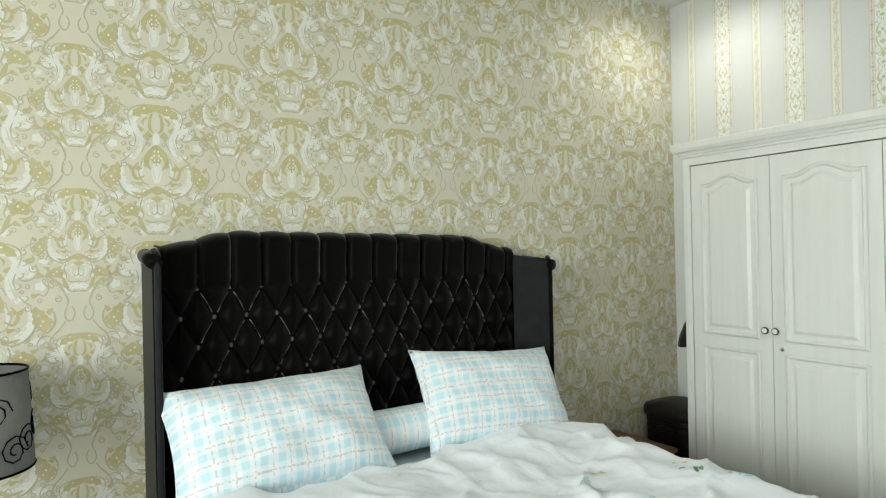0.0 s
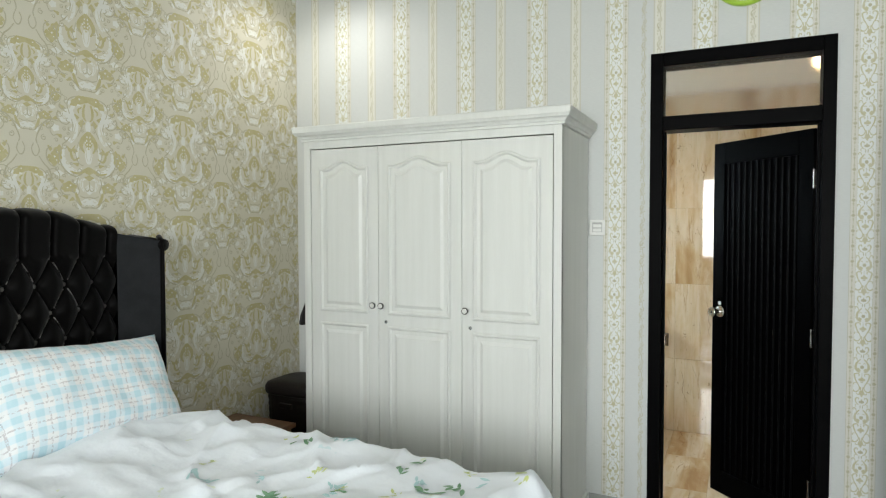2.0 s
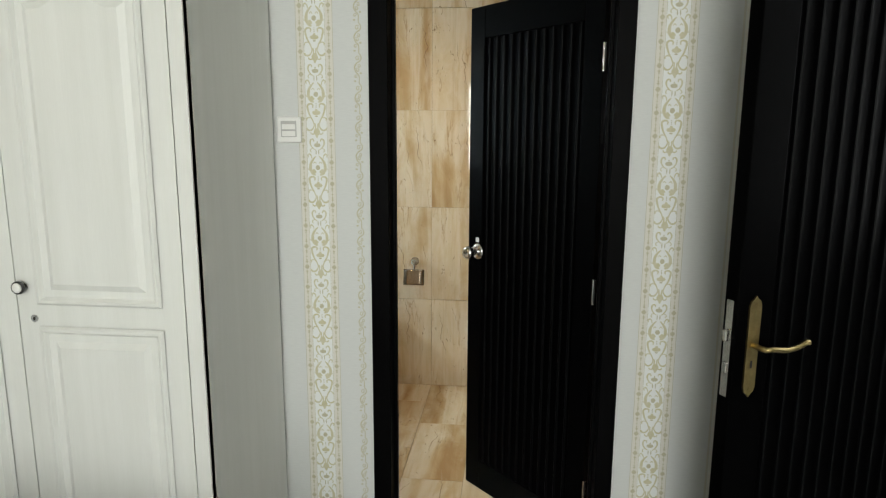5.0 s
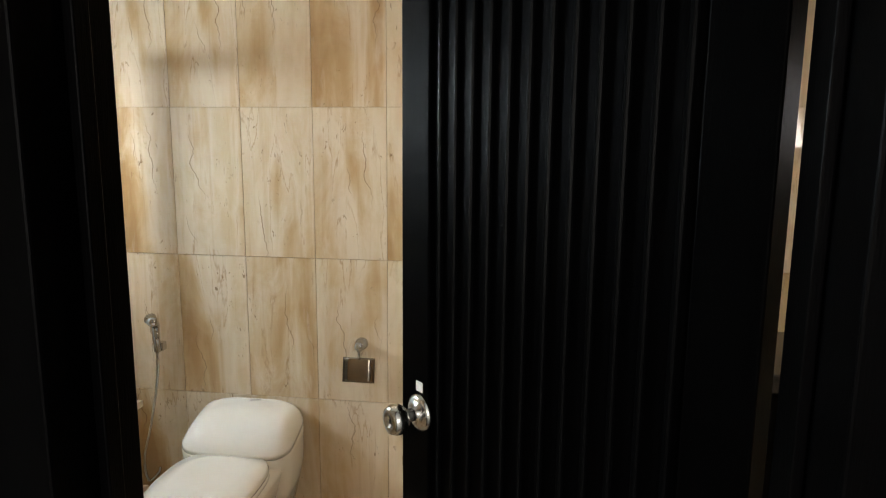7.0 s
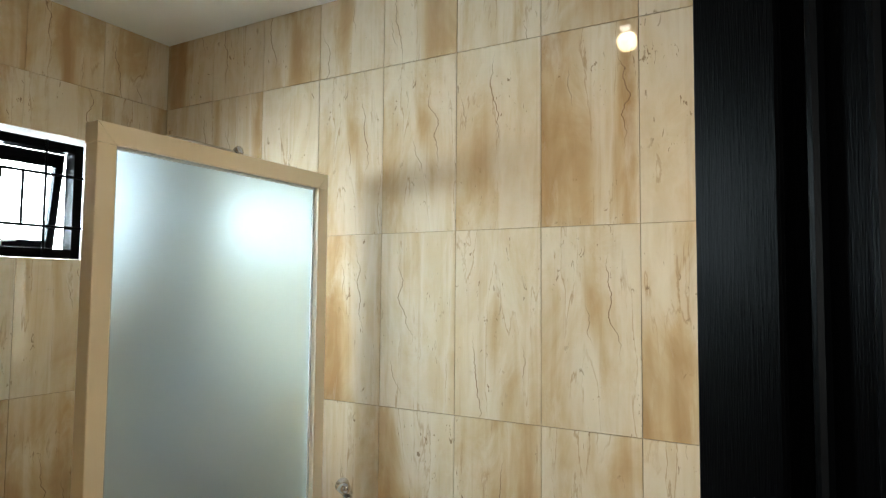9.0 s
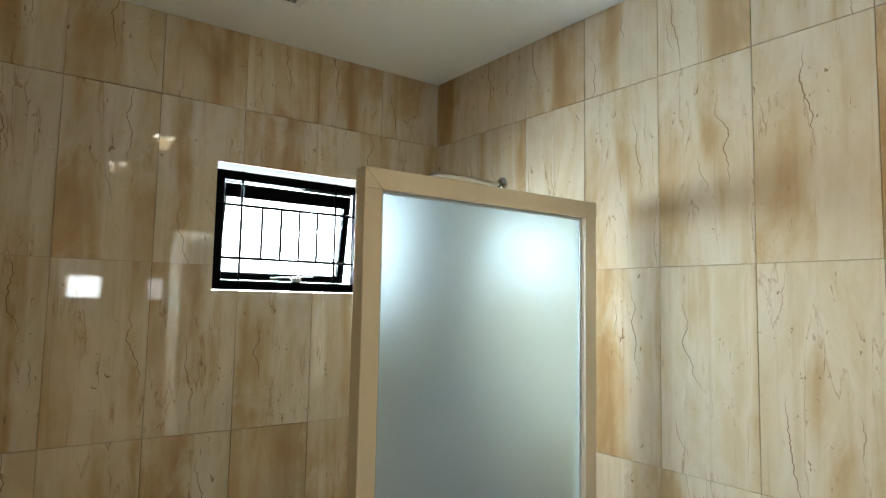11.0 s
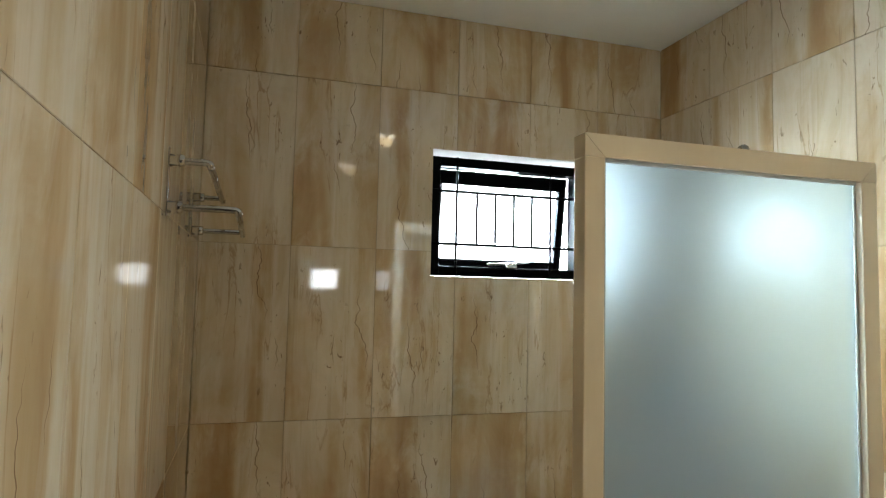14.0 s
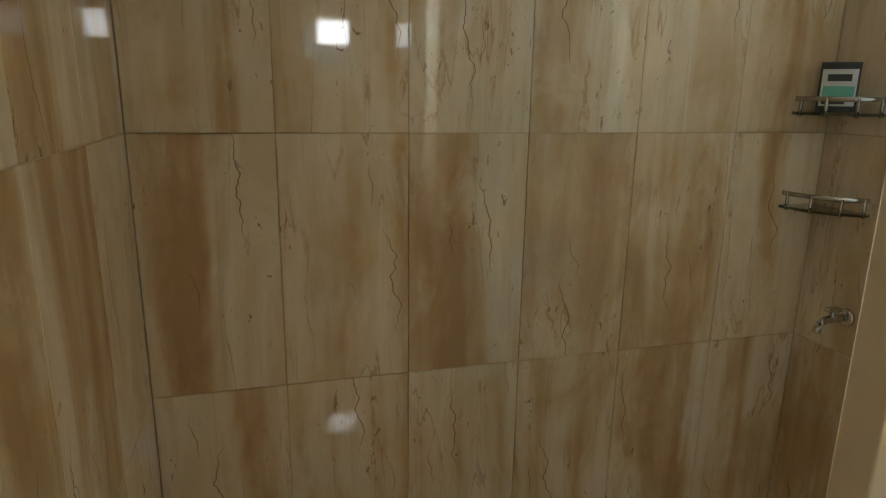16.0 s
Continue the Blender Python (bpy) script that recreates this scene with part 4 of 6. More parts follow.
part("side_panel", wbox(WF, WR, 0.115, -0.02, WR + 0.02, 2.03, 0.002), WARDROBE_WHITE, wardrobe)
part("side_panel", wbox(WF, WL - 0.02, 0.115, -0.02, WL, 2.03, 0.002), WARDROBE_WHITE, wardrobe)
part("back_panel", wbox(-0.035, WR + 0.02, 0.115, -0.02, WL - 0.02, 2.03), WARDROBE_WHITE, wardrobe)
part("top_panel", wbox(WF + 0.02, WR + 0.02, 2.01, -0.035, WL - 0.02, 2.03), WARDROBE_WHITE, wardrobe)
part("bottom_panel", wbox(WF + 0.02, WR + 0.02, 0.115, -0.035, WL - 0.02, 0.135), WARDROBE_WHITE, wardrobe)
part("front_stile", wbox(WF - 0.004, WR, 0.115, WF + 0.02, -2.095, 2.03, 0.002), WARDROBE_WHITE, wardrobe)
part("front_stile", wbox(WF - 0.004, -0.715, 0.115, WF + 0.02, WL, 2.03, 0.002), WARDROBE_WHITE, wardrobe)
part("frieze", wbox(WF - 0.004, -2.095, 1.99, WF + 0.02, -0.715, 2.03, 0.001), WARDROBE_WHITE, wardrobe)


def cornice(z0, steps):
    """Stepped moulding round front and both sides."""
    bm = bmesh.new()
    rings = [[bm.verts.new((x - OX, y - OY, z0 + z)) for x, y in ((WF - out, WR - out), (-0.02, WR - out), (-0.02, WL + out), (WF - out, WL + out))] for out, z in steps]
    for a, b in zip(rings, rings[1:]):
        for k in range(4):
            bm.faces.new((a[k], a[(k + 1) % 4], b[(k + 1) % 4], b[k]))
    bm.faces.new(rings[0][::-1])
    bm.faces.new(rings[-1])
    return bm


part("cornice", cornice(2.03, [(0.006, 0.0), (0.012, 0.002), (0.012, 0.013), (0.020, 0.017), (0.024, 0.026), (0.030, 0.031), (0.037, 0.034), (0.041, 0.042), (0.046, 0.048), (0.048, 0.076), (0.044, 0.081)]), WARDROBE_WHITE, wardrobe)
foot = [(0.0, 0.0), (0.075, 0.0), (0.085, 0.035), (0.11, 0.055), (0.14, 0.062)]


def plinth(length):
    """A skirt board with bracket feet at its ends, seen from the front."""
    return foot + [(length - x, z) for x, z in foot[::-1]] + [(length, 0.115), (0.0, 0.115)]


part("plinth", extrude_outline(plinth(WL - WR + 0.03), 0.02, m=Matrix.Translation((WF - 0.016 - OX + 0.02, WR - 0.015 - OY, 0)) @ Matrix.Rotation(radians(90), 4, "Z")), WARDROBE_WHITE, wardrobe)
for y in (WR - 0.015, WL - 0.005):
    part("plinth", extrude_outline(plinth(0.535), 0.02, m=Matrix.Translation((WF + 0.003 - OX, y - OY, 0))), WARDROBE_WHITE, wardrobe)


def panel_outline(y0, y1, z0, z1, rise):
    if rise == 0:
        return [(y0, z0), (y1, z0), (y1, z1), (y0, z1)]
    pts = [(y0, z0), (y1, z0), (y1, z1 - rise)]
    n = 14
    for k in range(n + 1):
        t = k / n
        s = min(max((t - 0.10) / 0.80, 0), 1)
        pts.append((y1 + (y0 - y1) * t, z1 - rise + rise * (0.5 - 0.5 * math.cos(s * math.tau))))
    pts.append((y0, z1 - rise))
    return pts


def inset(pts, d):
    """The outline drawn in by about d."""
    cx = sum(p[0] for p in pts) / len(pts)
    y0, y1 = min(p[0] for p in pts), max(p[0] for p in pts)
    z0, z1 = min(p[1] for p in pts), max(p[1] for p in pts)
    return [(y0 + d + (p[0] - y0) * (y1 - y0 - 2 * d) / (y1 - y0), p[1] + (d if p[1] < (z0 + z1) / 2 else -d)) for p in pts]


def raised_panel(y0, y1, z0, z1, rise, out):
    """A moulded groove and a raised field on a face that looks along -x."""
    bm = bmesh.new()
    outer = panel_outline(y0, y1, z0, z1, rise)
    loops = [(outer, 0.0), (inset(outer, 0.007), out), (inset(outer, 0.013), out), (inset(outer, 0.021), -0.003), (inset(outer, 0.040), -0.003), (inset(outer, 0.056), out * 0.8)]
    rings = [[bm.verts.new((-h, y, z)) for y, z in lp] for lp, h in loops]
    for a, b in zip(rings, rings[1:]):
        for i in range(len(a)):
            j = (i + 1) % len(a)
            bm.faces.new((a[i], a[j], b[j], b[i]))
    bm.faces.new(rings[-1])
    return bm


DY = [-0.718, -1.150, -1.631, -2.092]
for k in range(3):
    ya, yb = DY[k] - 0.0015, DY[k + 1] + 0.0015
    d = part("door", wbox(WF, yb, 0.14, WF + 0.018, ya, 1.985, 0.0015), WARDROBE_WHITE, wardrobe)
    w = ya - yb
    for z0, z1, rise in ((1.098, 1.925, 0.042), (0.20, 1.040, 0.0)):
        bm = raised_panel(yb + 0.058 - OY, ya - 0.058 - OY, z0, z1, rise, 0.007)
        bmesh.ops.translate(bm, verts=bm.verts, vec=(WF - 0.0042 - OX, 0, 0))
        part("raised_panel", bm, WARDROBE_WHITE, d)
    ky = (yb + 0.026) if k == 0 else (ya - 0.022)
    kn = part("knob", lathe([(0.008, 0.0), (0.008, 0.010), (0.016, 0.014), (0.0175, 0.020), (0.0165, 0.024)], 20, m=Matrix.Translation((WF - OX, ky - OY, 1.145)) @ Matrix.Rotation(radians(-90), 4, "Y")), DARK_STEEL, d, "dark steel knob with a white face", True)
    part("knob_face", lathe([(0.0135, 0.0), (0.0125, 0.003), (0.008, 0.0045)], 18, m=Matrix.Translation((WF - 0.0235 - OX, ky - OY, 1.145)) @ Matrix.Rotation(radians(-90), 4, "Y")), WHITE_PLASTIC, kn, "", True)
    if k:
        kh = part("keyhole", cyl((WF - OX, ya - 0.044 - OY, 1.06), (WF - 0.003 - OX, ya - 0.044 - OY, 1.06), 0.0095), STEEL, d)
        part("key_slot", box(WF - 0.0045 - OX, ya - 0.0455 - OY, 1.055, WF - 0.003 - OX, ya - 0.0425 - OY, 1.064), SEAM, kh)

for p in bath_north.data.polygons:
    if p.normal.y < -0.9:
        p.material_index = 1

# ---- bed ----
BX0, BX1, BEDTOP = -3.19, -1.34, 0.68
bed = thing("bed", (BX0 + BX1) / 2, -1.3, 0, "bed with a tall black tufted velvet headboard", "bed")
CX, CYB = (BX0 + BX1) / 2, -1.3
part("base", box(BX0 - CX, -2.28 - CYB, 0.06, BX1 - CX, -0.30 - CYB, 0.32, 0.02), VELVET, bed)
for x in (BX0 + 0.12, BX1 - 0.12):
    for y in (-2.15, -0.42):
        part("leg", cyl((x - CX, y - CYB, 0.0), (x - CX, y - CYB, 0.08), 0.03), BLACK_WOOD, bed)
HX0, HX1, FRONT, GRID0 = -3.135, -1.455, -0.30, -3.085
PITCH, RISE = 0.0625, 0.116
ROW0 = 1.435


def crown(x):
    """Height of the headboard's top edge."""
    t = min(x - HX0, HX1 - x)
    s = min(max((t - 0.01) / 0.30, 0), 1)
    scallop = 0.010 * abs(math.sin(math.pi * ((x - GRID0) / PITCH + 0.5) / 2)) ** 0.7
    return 1.540 + 0.058 * (s * s * (3 - 2 * s)) + scallop - 0.02 * (x + 2.28)


def puff(x, z):
    a = (x - GRID0) / PITCH
    if z > ROW0:
        f = abs(math.sin(math.pi * (a + 0.5) / 2))
        return 0.036 * (1 - (1 - f) ** 4)
    b = (ROW0 - z) / RISE
    p, q = (a + 0.5 + b) / 2, (a + 0.5 - b) / 2
    f = abs(math.sin(math.pi * p) * math.sin(math.pi * q))
    g = min(abs(math.sin(math.pi * p)), abs(math.sin(math.pi * q)))
    pull = math.sin(math.pi * p) ** 2 + math.sin(math.pi * q) ** 2
    return 0.006 + 0.040 * (0.6 * f + 0.4 * (1 - (1 - g) ** 3)) - 0.016 * math.exp(-pull / 0.10)


def board(u, v):
    x = HX0 + (HX1 - HX0) * u
    top = crown(x)
    z = 0.30 + (top - 0.30) * min(v / 0.86, 1)
    y = FRONT + 0.035 - puff(x, z)
    if v < 0.86:
        k = max(0, (z - (top - 0.10)) / 0.10)
        y += -0.012 * k
    else:
        s = (v - 0.86) / 0.14 * math.pi
        y = FRONT + 0.035 + 0.055 - (0.055 + puff(x, top) + 0.012) * math.cos(s)
        z = top + 0.05 * math.sin(s) - (0.03 * (s / math.pi) ** 2)
    return (x - CX, y - CYB, z)


part("headboard", sheet(300, 170, board), VELVET, bed, "black velvet with diamond buttons", True)
part("headboard_back", box(HX0 - CX, FRONT + 0.06 - CYB, 0.05, HX1 - CX, NORTH - 0.016 - CYB, 1.53, 0.01), VELVET, bed)
btn = None
for r in range(6):
    zc = ROW0 - r * RISE
    for k in range(14):
        x = GRID0 + PITCH * (2 * k + r % 2 - 0.5)
        if not HX0 + 0.03 < x < HX1 - 0.03 or zc < 0.7:
            continue
        if btn is None:
            btn = mesh_of("button", ball((0, 0, 0), 0.0105, 0.007, 0.0105, u=10, v=6), BUTTON, True)
        ob = new("button", btn)
        ob.parent, ob.location = bed, (x - CX, FRONT + 0.038 - CYB, zc)


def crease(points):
    """A thin pale tube that follows the headboard's face, painting in the velvet's highlight."""
    part("fold", tube(smooth_line(points, 4), 0.0024, 6), FOLD_SHEEN, bed, "", True)


# highlight lines drawn as tubes: every upright channel, and random diamond edges
sheen_rng = random.Random(12)
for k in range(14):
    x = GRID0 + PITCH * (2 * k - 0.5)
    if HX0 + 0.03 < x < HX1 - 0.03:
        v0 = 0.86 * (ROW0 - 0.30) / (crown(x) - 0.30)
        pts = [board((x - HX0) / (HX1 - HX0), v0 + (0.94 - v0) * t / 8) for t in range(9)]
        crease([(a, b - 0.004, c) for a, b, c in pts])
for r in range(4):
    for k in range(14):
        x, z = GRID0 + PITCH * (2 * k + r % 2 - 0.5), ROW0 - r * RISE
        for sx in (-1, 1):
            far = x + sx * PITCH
            if sheen_rng.random() < 0.42 and HX0 + 0.04 < min(x, far) and max(x, far) < HX1 - 0.04:
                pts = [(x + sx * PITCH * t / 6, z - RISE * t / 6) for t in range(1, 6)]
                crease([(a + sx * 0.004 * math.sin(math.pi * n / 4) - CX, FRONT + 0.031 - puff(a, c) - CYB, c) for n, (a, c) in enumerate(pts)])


def wing(side):
    """A flared side wing with a rolled top, grey inside and black outside."""
    wt = 1.565 if side < 0 else 1.50
    x_in, x_out = (HX0, BX0 + 0.045) if side < 0 else (HX1, BX1 + 0.005)
    holder = part("wing", sheet(14, 40, lambda u, v: (x_in + (x_out - x_in) * (u ** 1.2) - CX, FRONT - 0.005 - 0.135 * u - CYB, 0.08 + (wt + 0.035 * (1 - u) - 0.08) * v)), GREY_VELVET, bed, "grey velvet wing face", True)
    path = [(x_out + side * 0.012 - CX, FRONT - 0.14 - CYB, z) for z in (0.08, 0.5, 1.0, wt - 0.04)] + [(x_out + side * 0.014 - CX, FRONT - 0.135 - CYB, wt), (x_out + side * 0.02 - CX, FRONT - 0.11 - CYB, wt + 0.018)]
    part("piping", tube(path, 0.012, 8), GREY_VELVET if side < 0 else VELVET, holder, "", True)
    bm = bmesh.new()
    a = [(x_in, FRONT + 0.02), (x_in, NORTH - 0.02), (x_out + side * 0.035, NORTH - 0.02), (x_out + side * 0.028, FRONT - 0.135), (x_out + side * 0.004, FRONT - 0.138)]
    lo = [bm.verts.new((x - CX, y - CYB, 0.08)) for x, y in a]
    hi = [bm.verts.new((x - CX, y - CYB, wt if i > 2 else wt + 0.02)) for i, (x, y) in enumerate(a)]
    bm.faces.new(lo)
    bm.faces.new(hi)
    for i in range(5):
        j = (i + 1) % 5
        if (i, j) == (4, 0):
            continue
        bm.faces.new((lo[i], lo[j], hi[j], hi[i]))
    part("wing_back", bm, VELVET, holder)
    part("wing_roll", cyl((x_out + side * 0.022 - CX, FRONT - 0.145 - CYB, wt - 0.022), (x_out + side * 0.022 - CX, NORTH - 0.03 - CYB, wt), 0.028, segs=18), VELVET, holder, "", True)


wing(-1)
wing(1)
mattress = tagged(part("mattress", box(BX0 + 0.06, -2.24, 0.324, BX1 - 0.06, -0.345, BEDTOP, 0.05, segs=3), SHEET), "pale blue sheeted mattress on the bed base", "mattress")


def fold(x, y):
    v = Vector((x, y, 0))
    ridge = (1 - abs(noise.noise(Vector((x * 2.2 + 0.6 * y, y * 3.1 - 0.8 * x, 4)))) * 2.6)
    crease = 0.020 * max(0, 1 - abs(noise.noise(Vector((x * 1.7 - y, y * 2.4 + 0.5 * x, 9)))) * 7) ** 2 + 0.009 * max(0, 1 - abs(noise.noise(Vector((x * 4 + y, y * 4.5, 2)))) * 5) ** 2
    return crease + 0.011 * max(0, ridge) ** 2 + 0.026 * noise.noise(v * 2.3) + 0.018 * noise.noise(v * 5.1) + 0.010 * abs(noise.noise(Vector((x * 3 + y * 4, y * 9, 1)))) + 0.006 * noise.noise(v * 13)


def quilt(u, v):
    """A loose quilt: full over the mattress, hanging at the sides and the foot, bunched towards the pillows."""
    x = -3.27 + (3.27 - 1.26) * u
    head = -0.64 - 0.04 * math.sin(5 * u + 0.4) - 0.30 * max(0, u - 0.72)
    y = head + (-2.36 - head) * v
    side = min(x + 3.27, -1.26 - x)
    foot_d = y + 2.36
    drop = 0.0
    for d, r in ((side, 0.14), (foot_d, 0.13)):
        if d < r:
            drop += 0.30 * (1 - math.sqrt(max(0, 1 - (1 - d / r) ** 2)))
    bunch = 0.075 * math.exp(-((v - 0.07) / 0.08) ** 2) + 0.04 * math.exp(-((v - 0.24 - 0.05 * math.sin(7 * u)) / 0.05) ** 2)
    edge = -0.055 * max(0, 1 - v / 0.025)
    z = BEDTOP + 0.034 + fold(x, y) * 1.1 + bunch * (0.55 + 0.4 * math.sin(9 * u + 1)) * (1 - 0.55 * max(0, u - 0.4) / 0.6) - min(drop, 0.42) + edge
    return (x, y, z)


bm = sheet(130, 110, quilt)
quilt_ob = part("quilt", bm, QUILT, None, "", True)
tagged(quilt_ob, "rumpled white quilt with pale leaf print on the bed", "quilt")
so = quilt_ob.modifiers.new("thickness", "SOLIDIFY")
so.thickness, so.offset = 0.006, 0

# leaf sprigs printed on the quilt
rng = random.Random(4)


def leaf_sprigs(name, material, count, size, label):
    vs, fs = [], []
    for _ in range(count):
        u0, v0 = rng.uniform(0.06, 0.94), rng.uniform(0.22, 0.94) ** 0.8
        a0 = rng.uniform(0, math.tau)
        for k in range(rng.randint(3, 6)):
            a = a0 + rng.uniform(-1.1, 1.1)
            du, dv = math.cos(a) * 0.5, math.sin(a) * 0.5
            s = size * rng.uniform(0.6, 1.2)
            bu, bv = u0 + rng.uniform(-0.012, 0.012), v0 + rng.uniform(-0.012, 0.012)
            ring = []
            for t, w in ((0, 0.02), (0.3, 0.3), (0.6, 0.32), (0.85, 0.15), (1, 0.01)):
                for sg in (1, -1):
                    uu = bu + s * (du * t * 2 - dv * w * sg)
                    vv = bv + s * (dv * t * 2 + du * w * sg)
                    x, y, z = quilt(min(max(uu, 0), 1), min(max(vv, 0), 1))
                    ring.append((x, y, z + 0.006))
            b = len(vs)
            vs.extend(ring)
            fs.extend((b + 2 * i, b + 2 * i + 1, b + 2 * i + 3, b + 2 * i + 2) for i in range(4))
    me = bpy.data.meshes.new(name)
    me.from_pydata(vs, [], fs)
    me.materials.append(material)
    ob = new(name, me)
    ob.parent = quilt_ob
    tagged(ob, label, kind="stuff")


leaf_sprigs("leaf_print", LEAF_GREEN, 44, 0.026, "green leaf print")
leaf_sprigs("blossom_print", LEAF_LIME, 46, 0.016, "lime blossom print")
leaf_sprigs("leaf_print", LEAF_TEAL, 30, 0.022, "teal leaf print")


def pillow(name, w, h, t, m, label, flange=0.025, seed=0):
    ob = thing(name, 0, 0, 0, label, "pillow", "pillows on the bed")

    def top(sign):
        def f(u, v):
            x, y = (u - 0.5) * 2, (v - 0.5) * 2
            k = max(0.0, (1 - abs(x) ** 2.6)) ** 0.5 * max(0.0, (1 - abs(y) ** 2.6)) ** 0.5
            wr = 0.022 * noise.noise(Vector((x * 3 + seed, y * 3, sign))) * k + 0.006 * noise.noise(Vector((x * 9, y * 9 + seed, sign)))
            return (x * w / 2 * (1 - 0.075 * (1 - y * y) * abs(x)), y * h / 2 * (1 - 0.10 * (1 - x * x) * abs(y)), sign * (t / 2 * k + 0.002) + wr)
        return f
    bm = sheet(36, 26, top(1))
    sheet(36, 26, top(-1), bm)
    bmesh.ops.remove_doubles(bm, verts=bm.verts, dist=0.004)
    part("case", bm, PILLOW, ob, "", True)
    side = [-1 + k / 6 for k in range(12)]
    rim = [(x, -1) for x in side] + [(1, y) for y in side] + [(-x, 1) for x in side] + [(-1, -y) for y in side]
    edge = [(x * w / 2 * (1 - 0.075 * (1 - y * y) * abs(x)), y * h / 2 * (1 - 0.10 * (1 - x * x) * abs(y)), 0) for x, y in rim]
    part("seam", tube(edge, 0.004, 6, closed=True), PILLOW, ob, "", True)
    ob.matrix_world = m
    return ob


def lean(x, y, z, tilt, roll, turn=0.0):
    return Matrix.Translation((x, y, z)) @ Matrix.Rotation(radians(turn), 4, "Z") @ Matrix.Rotation(radians(tilt), 4, "X") @ Matrix.Rotation(radians(roll), 4, "Z")


pillow("pillow", 0.77, 0.47, 0.26, lean(-1.76, -0.525, 0.89, 58, -5), "plump blue checked pillow leaning on the headboard", seed=1)
pillow("pillow", 0.83, 0.49, 0.28, lean(-2.75, -0.53, 0.885, 50, 0, 3), "large blue checked pillow leaning on another pillow", seed=5)
pillow("pillow", 0.74, 0.46, 0.2, lean(-2.72, -0.50, 0.775, 20, 3), "blue checked pillow lying under a larger pillow", seed=9)


def bolster_shape(u, v):
    a = v * math.tau
    e = 1 - abs(2 * u - 1) ** 6
    r = 0.095 * max(0.18, e ** 0.5) + 0.004 * math.sin(9 * a) * (1 - e)
    return ((u - 0.5) * 0.95, r * math.cos(a), r * math.sin(a))


bolster = part("bolster", sheet(30, 24, bolster_shape), PILLOW, None, "", True)
bolster.matrix_world = pose(-2.27, -0.47, 0.80, 0, 0, 2)
tagged(bolster, "blue checked bolster lying behind the pillows", "bolster", "pillows on the bed")

# ---- bedside ----


def nightstand(x, y, w, d, h, label):
    t = thing("nightstand", x, y, 0, label, "nightstand", "nightstands beside the bed")
    part("top", box(-w / 2, -d / 2, h - 0.028, w / 2, d / 2, h, 0.008), BROWN_WOOD, t)
    part("body", box(-w / 2 + 0.02, -d / 2 + 0.02, 0.07, w / 2 - 0.02, d / 2, h - 0.028, 0.003), BROWN_WOOD, t)
    for z0, z1 in ((0.09, 0.24), (0.255, h - 0.045)):
        dr = part("drawer", box(-w / 2 + 0.035, -d / 2 + 0.006, z0, w / 2 - 0.035, -d / 2 + 0.021, z1, 0.003), BROWN_WOOD, t)
        part("handle", ball((0, -d / 2 - 0.006, (z0 + z1) / 2), 0.014, 0.014, 0.014, u=12, v=8), BRASS, dr, "", True)
    for sx in (-1, 1):
        for sy in (-1, 1):
            part("leg", box(sx * (w / 2 - 0.045) - 0.02, sy * (d / 2 - 0.045) - 0.02, 0.0, sx * (w / 2 - 0.045) + 0.02, sy * (d / 2 - 0.045) + 0.02, 0.072), BROWN_WOOD, t)
    return t


nightstand(-0.93, -0.43, 0.62, 0.44, 0.47, "brown wooden nightstand beside the bed")
nightstand(-3.60, -0.43, 0.58, 0.44, 0.50, "brown wooden nightstand under the lamp")
lamp = thing("table_lamp", -3.68, -0.45, 0.50, "table lamp with a translucent grey shade and black line pattern", "lamp")
part("base", lathe([(0.075, 0.0), (0.075, 0.012), (0.03, 0.03), (0.018, 0.08), (0.04, 0.16), (0.045, 0.24), (0.02, 0.34), (0.012, 0.48)], 24), BLACK_WOOD, lamp, "", True)
shade = part("shade", lathe([(0.155, 0.42), (0.140, 0.72), (0.1385, 0.72), (0.1535, 0.42)], 40), SHADE_CLOTH, lamp, "", True)
for z, r in ((0.72, 0.140), (0.42, 0.155)):
    part("rim", tube([(r * math.cos(a * math.tau / 40), r * math.sin(a * math.tau / 40), z) for a in range(40)], 0.004, 6, closed=True), BLACK_WOOD, shade)
wire = random.Random(9)
for k in range(16):
    a0, z0 = k * math.tau / 16 + wire.uniform(-0.1, 0.1), wire.uniform(0.47, 0.66)
    pts = []
    for s in range(16):
        q = s / 15
        rr = 0.05 * (1 - 0.8 * q)
        z = z0 + rr * math.sin(q * 11)
        r = 0.155 - 0.015 * (z - 0.42) / 0.30 + 0.0015
        a = a0 + rr * math.cos(q * 11) / 0.15
        pts.append((r * math.cos(a), r * math.sin(a), z))
    part("scroll", tube(pts, 0.0022, 5), BLACK_WOOD, shade)

# laundry bin between bed and wardrobe
bin_ob = thing("laundry_bin", -0.255, -0.42, 0, "dark brown woven laundry bin with a lid", "laundry bin")


def bin_ring(s, z):
    return [(s * 0.185 * math.copysign(abs(math.cos(a)) ** 0.5, math.cos(a)), s * 0.20 * math.copysign(abs(math.sin(a)) ** 0.5, math.sin(a)), z) for a in (k * math.tau / 32 for k in range(32))]


def skin(rings, bm=None):
    bm = bm or bmesh.new()
    rs = [[bm.verts.new(p) for p in r] for r in rings]
    for a, b in zip(rs, rs[1:]):
        for k in range(len(a)):
            bm.faces.new((a[k], a[(k + 1) % len(a)], b[(k + 1) % len(a)], b[k]))
    bm.faces.new(rs[0][::-1])
    bm.faces.new(rs[-1])
    return bm


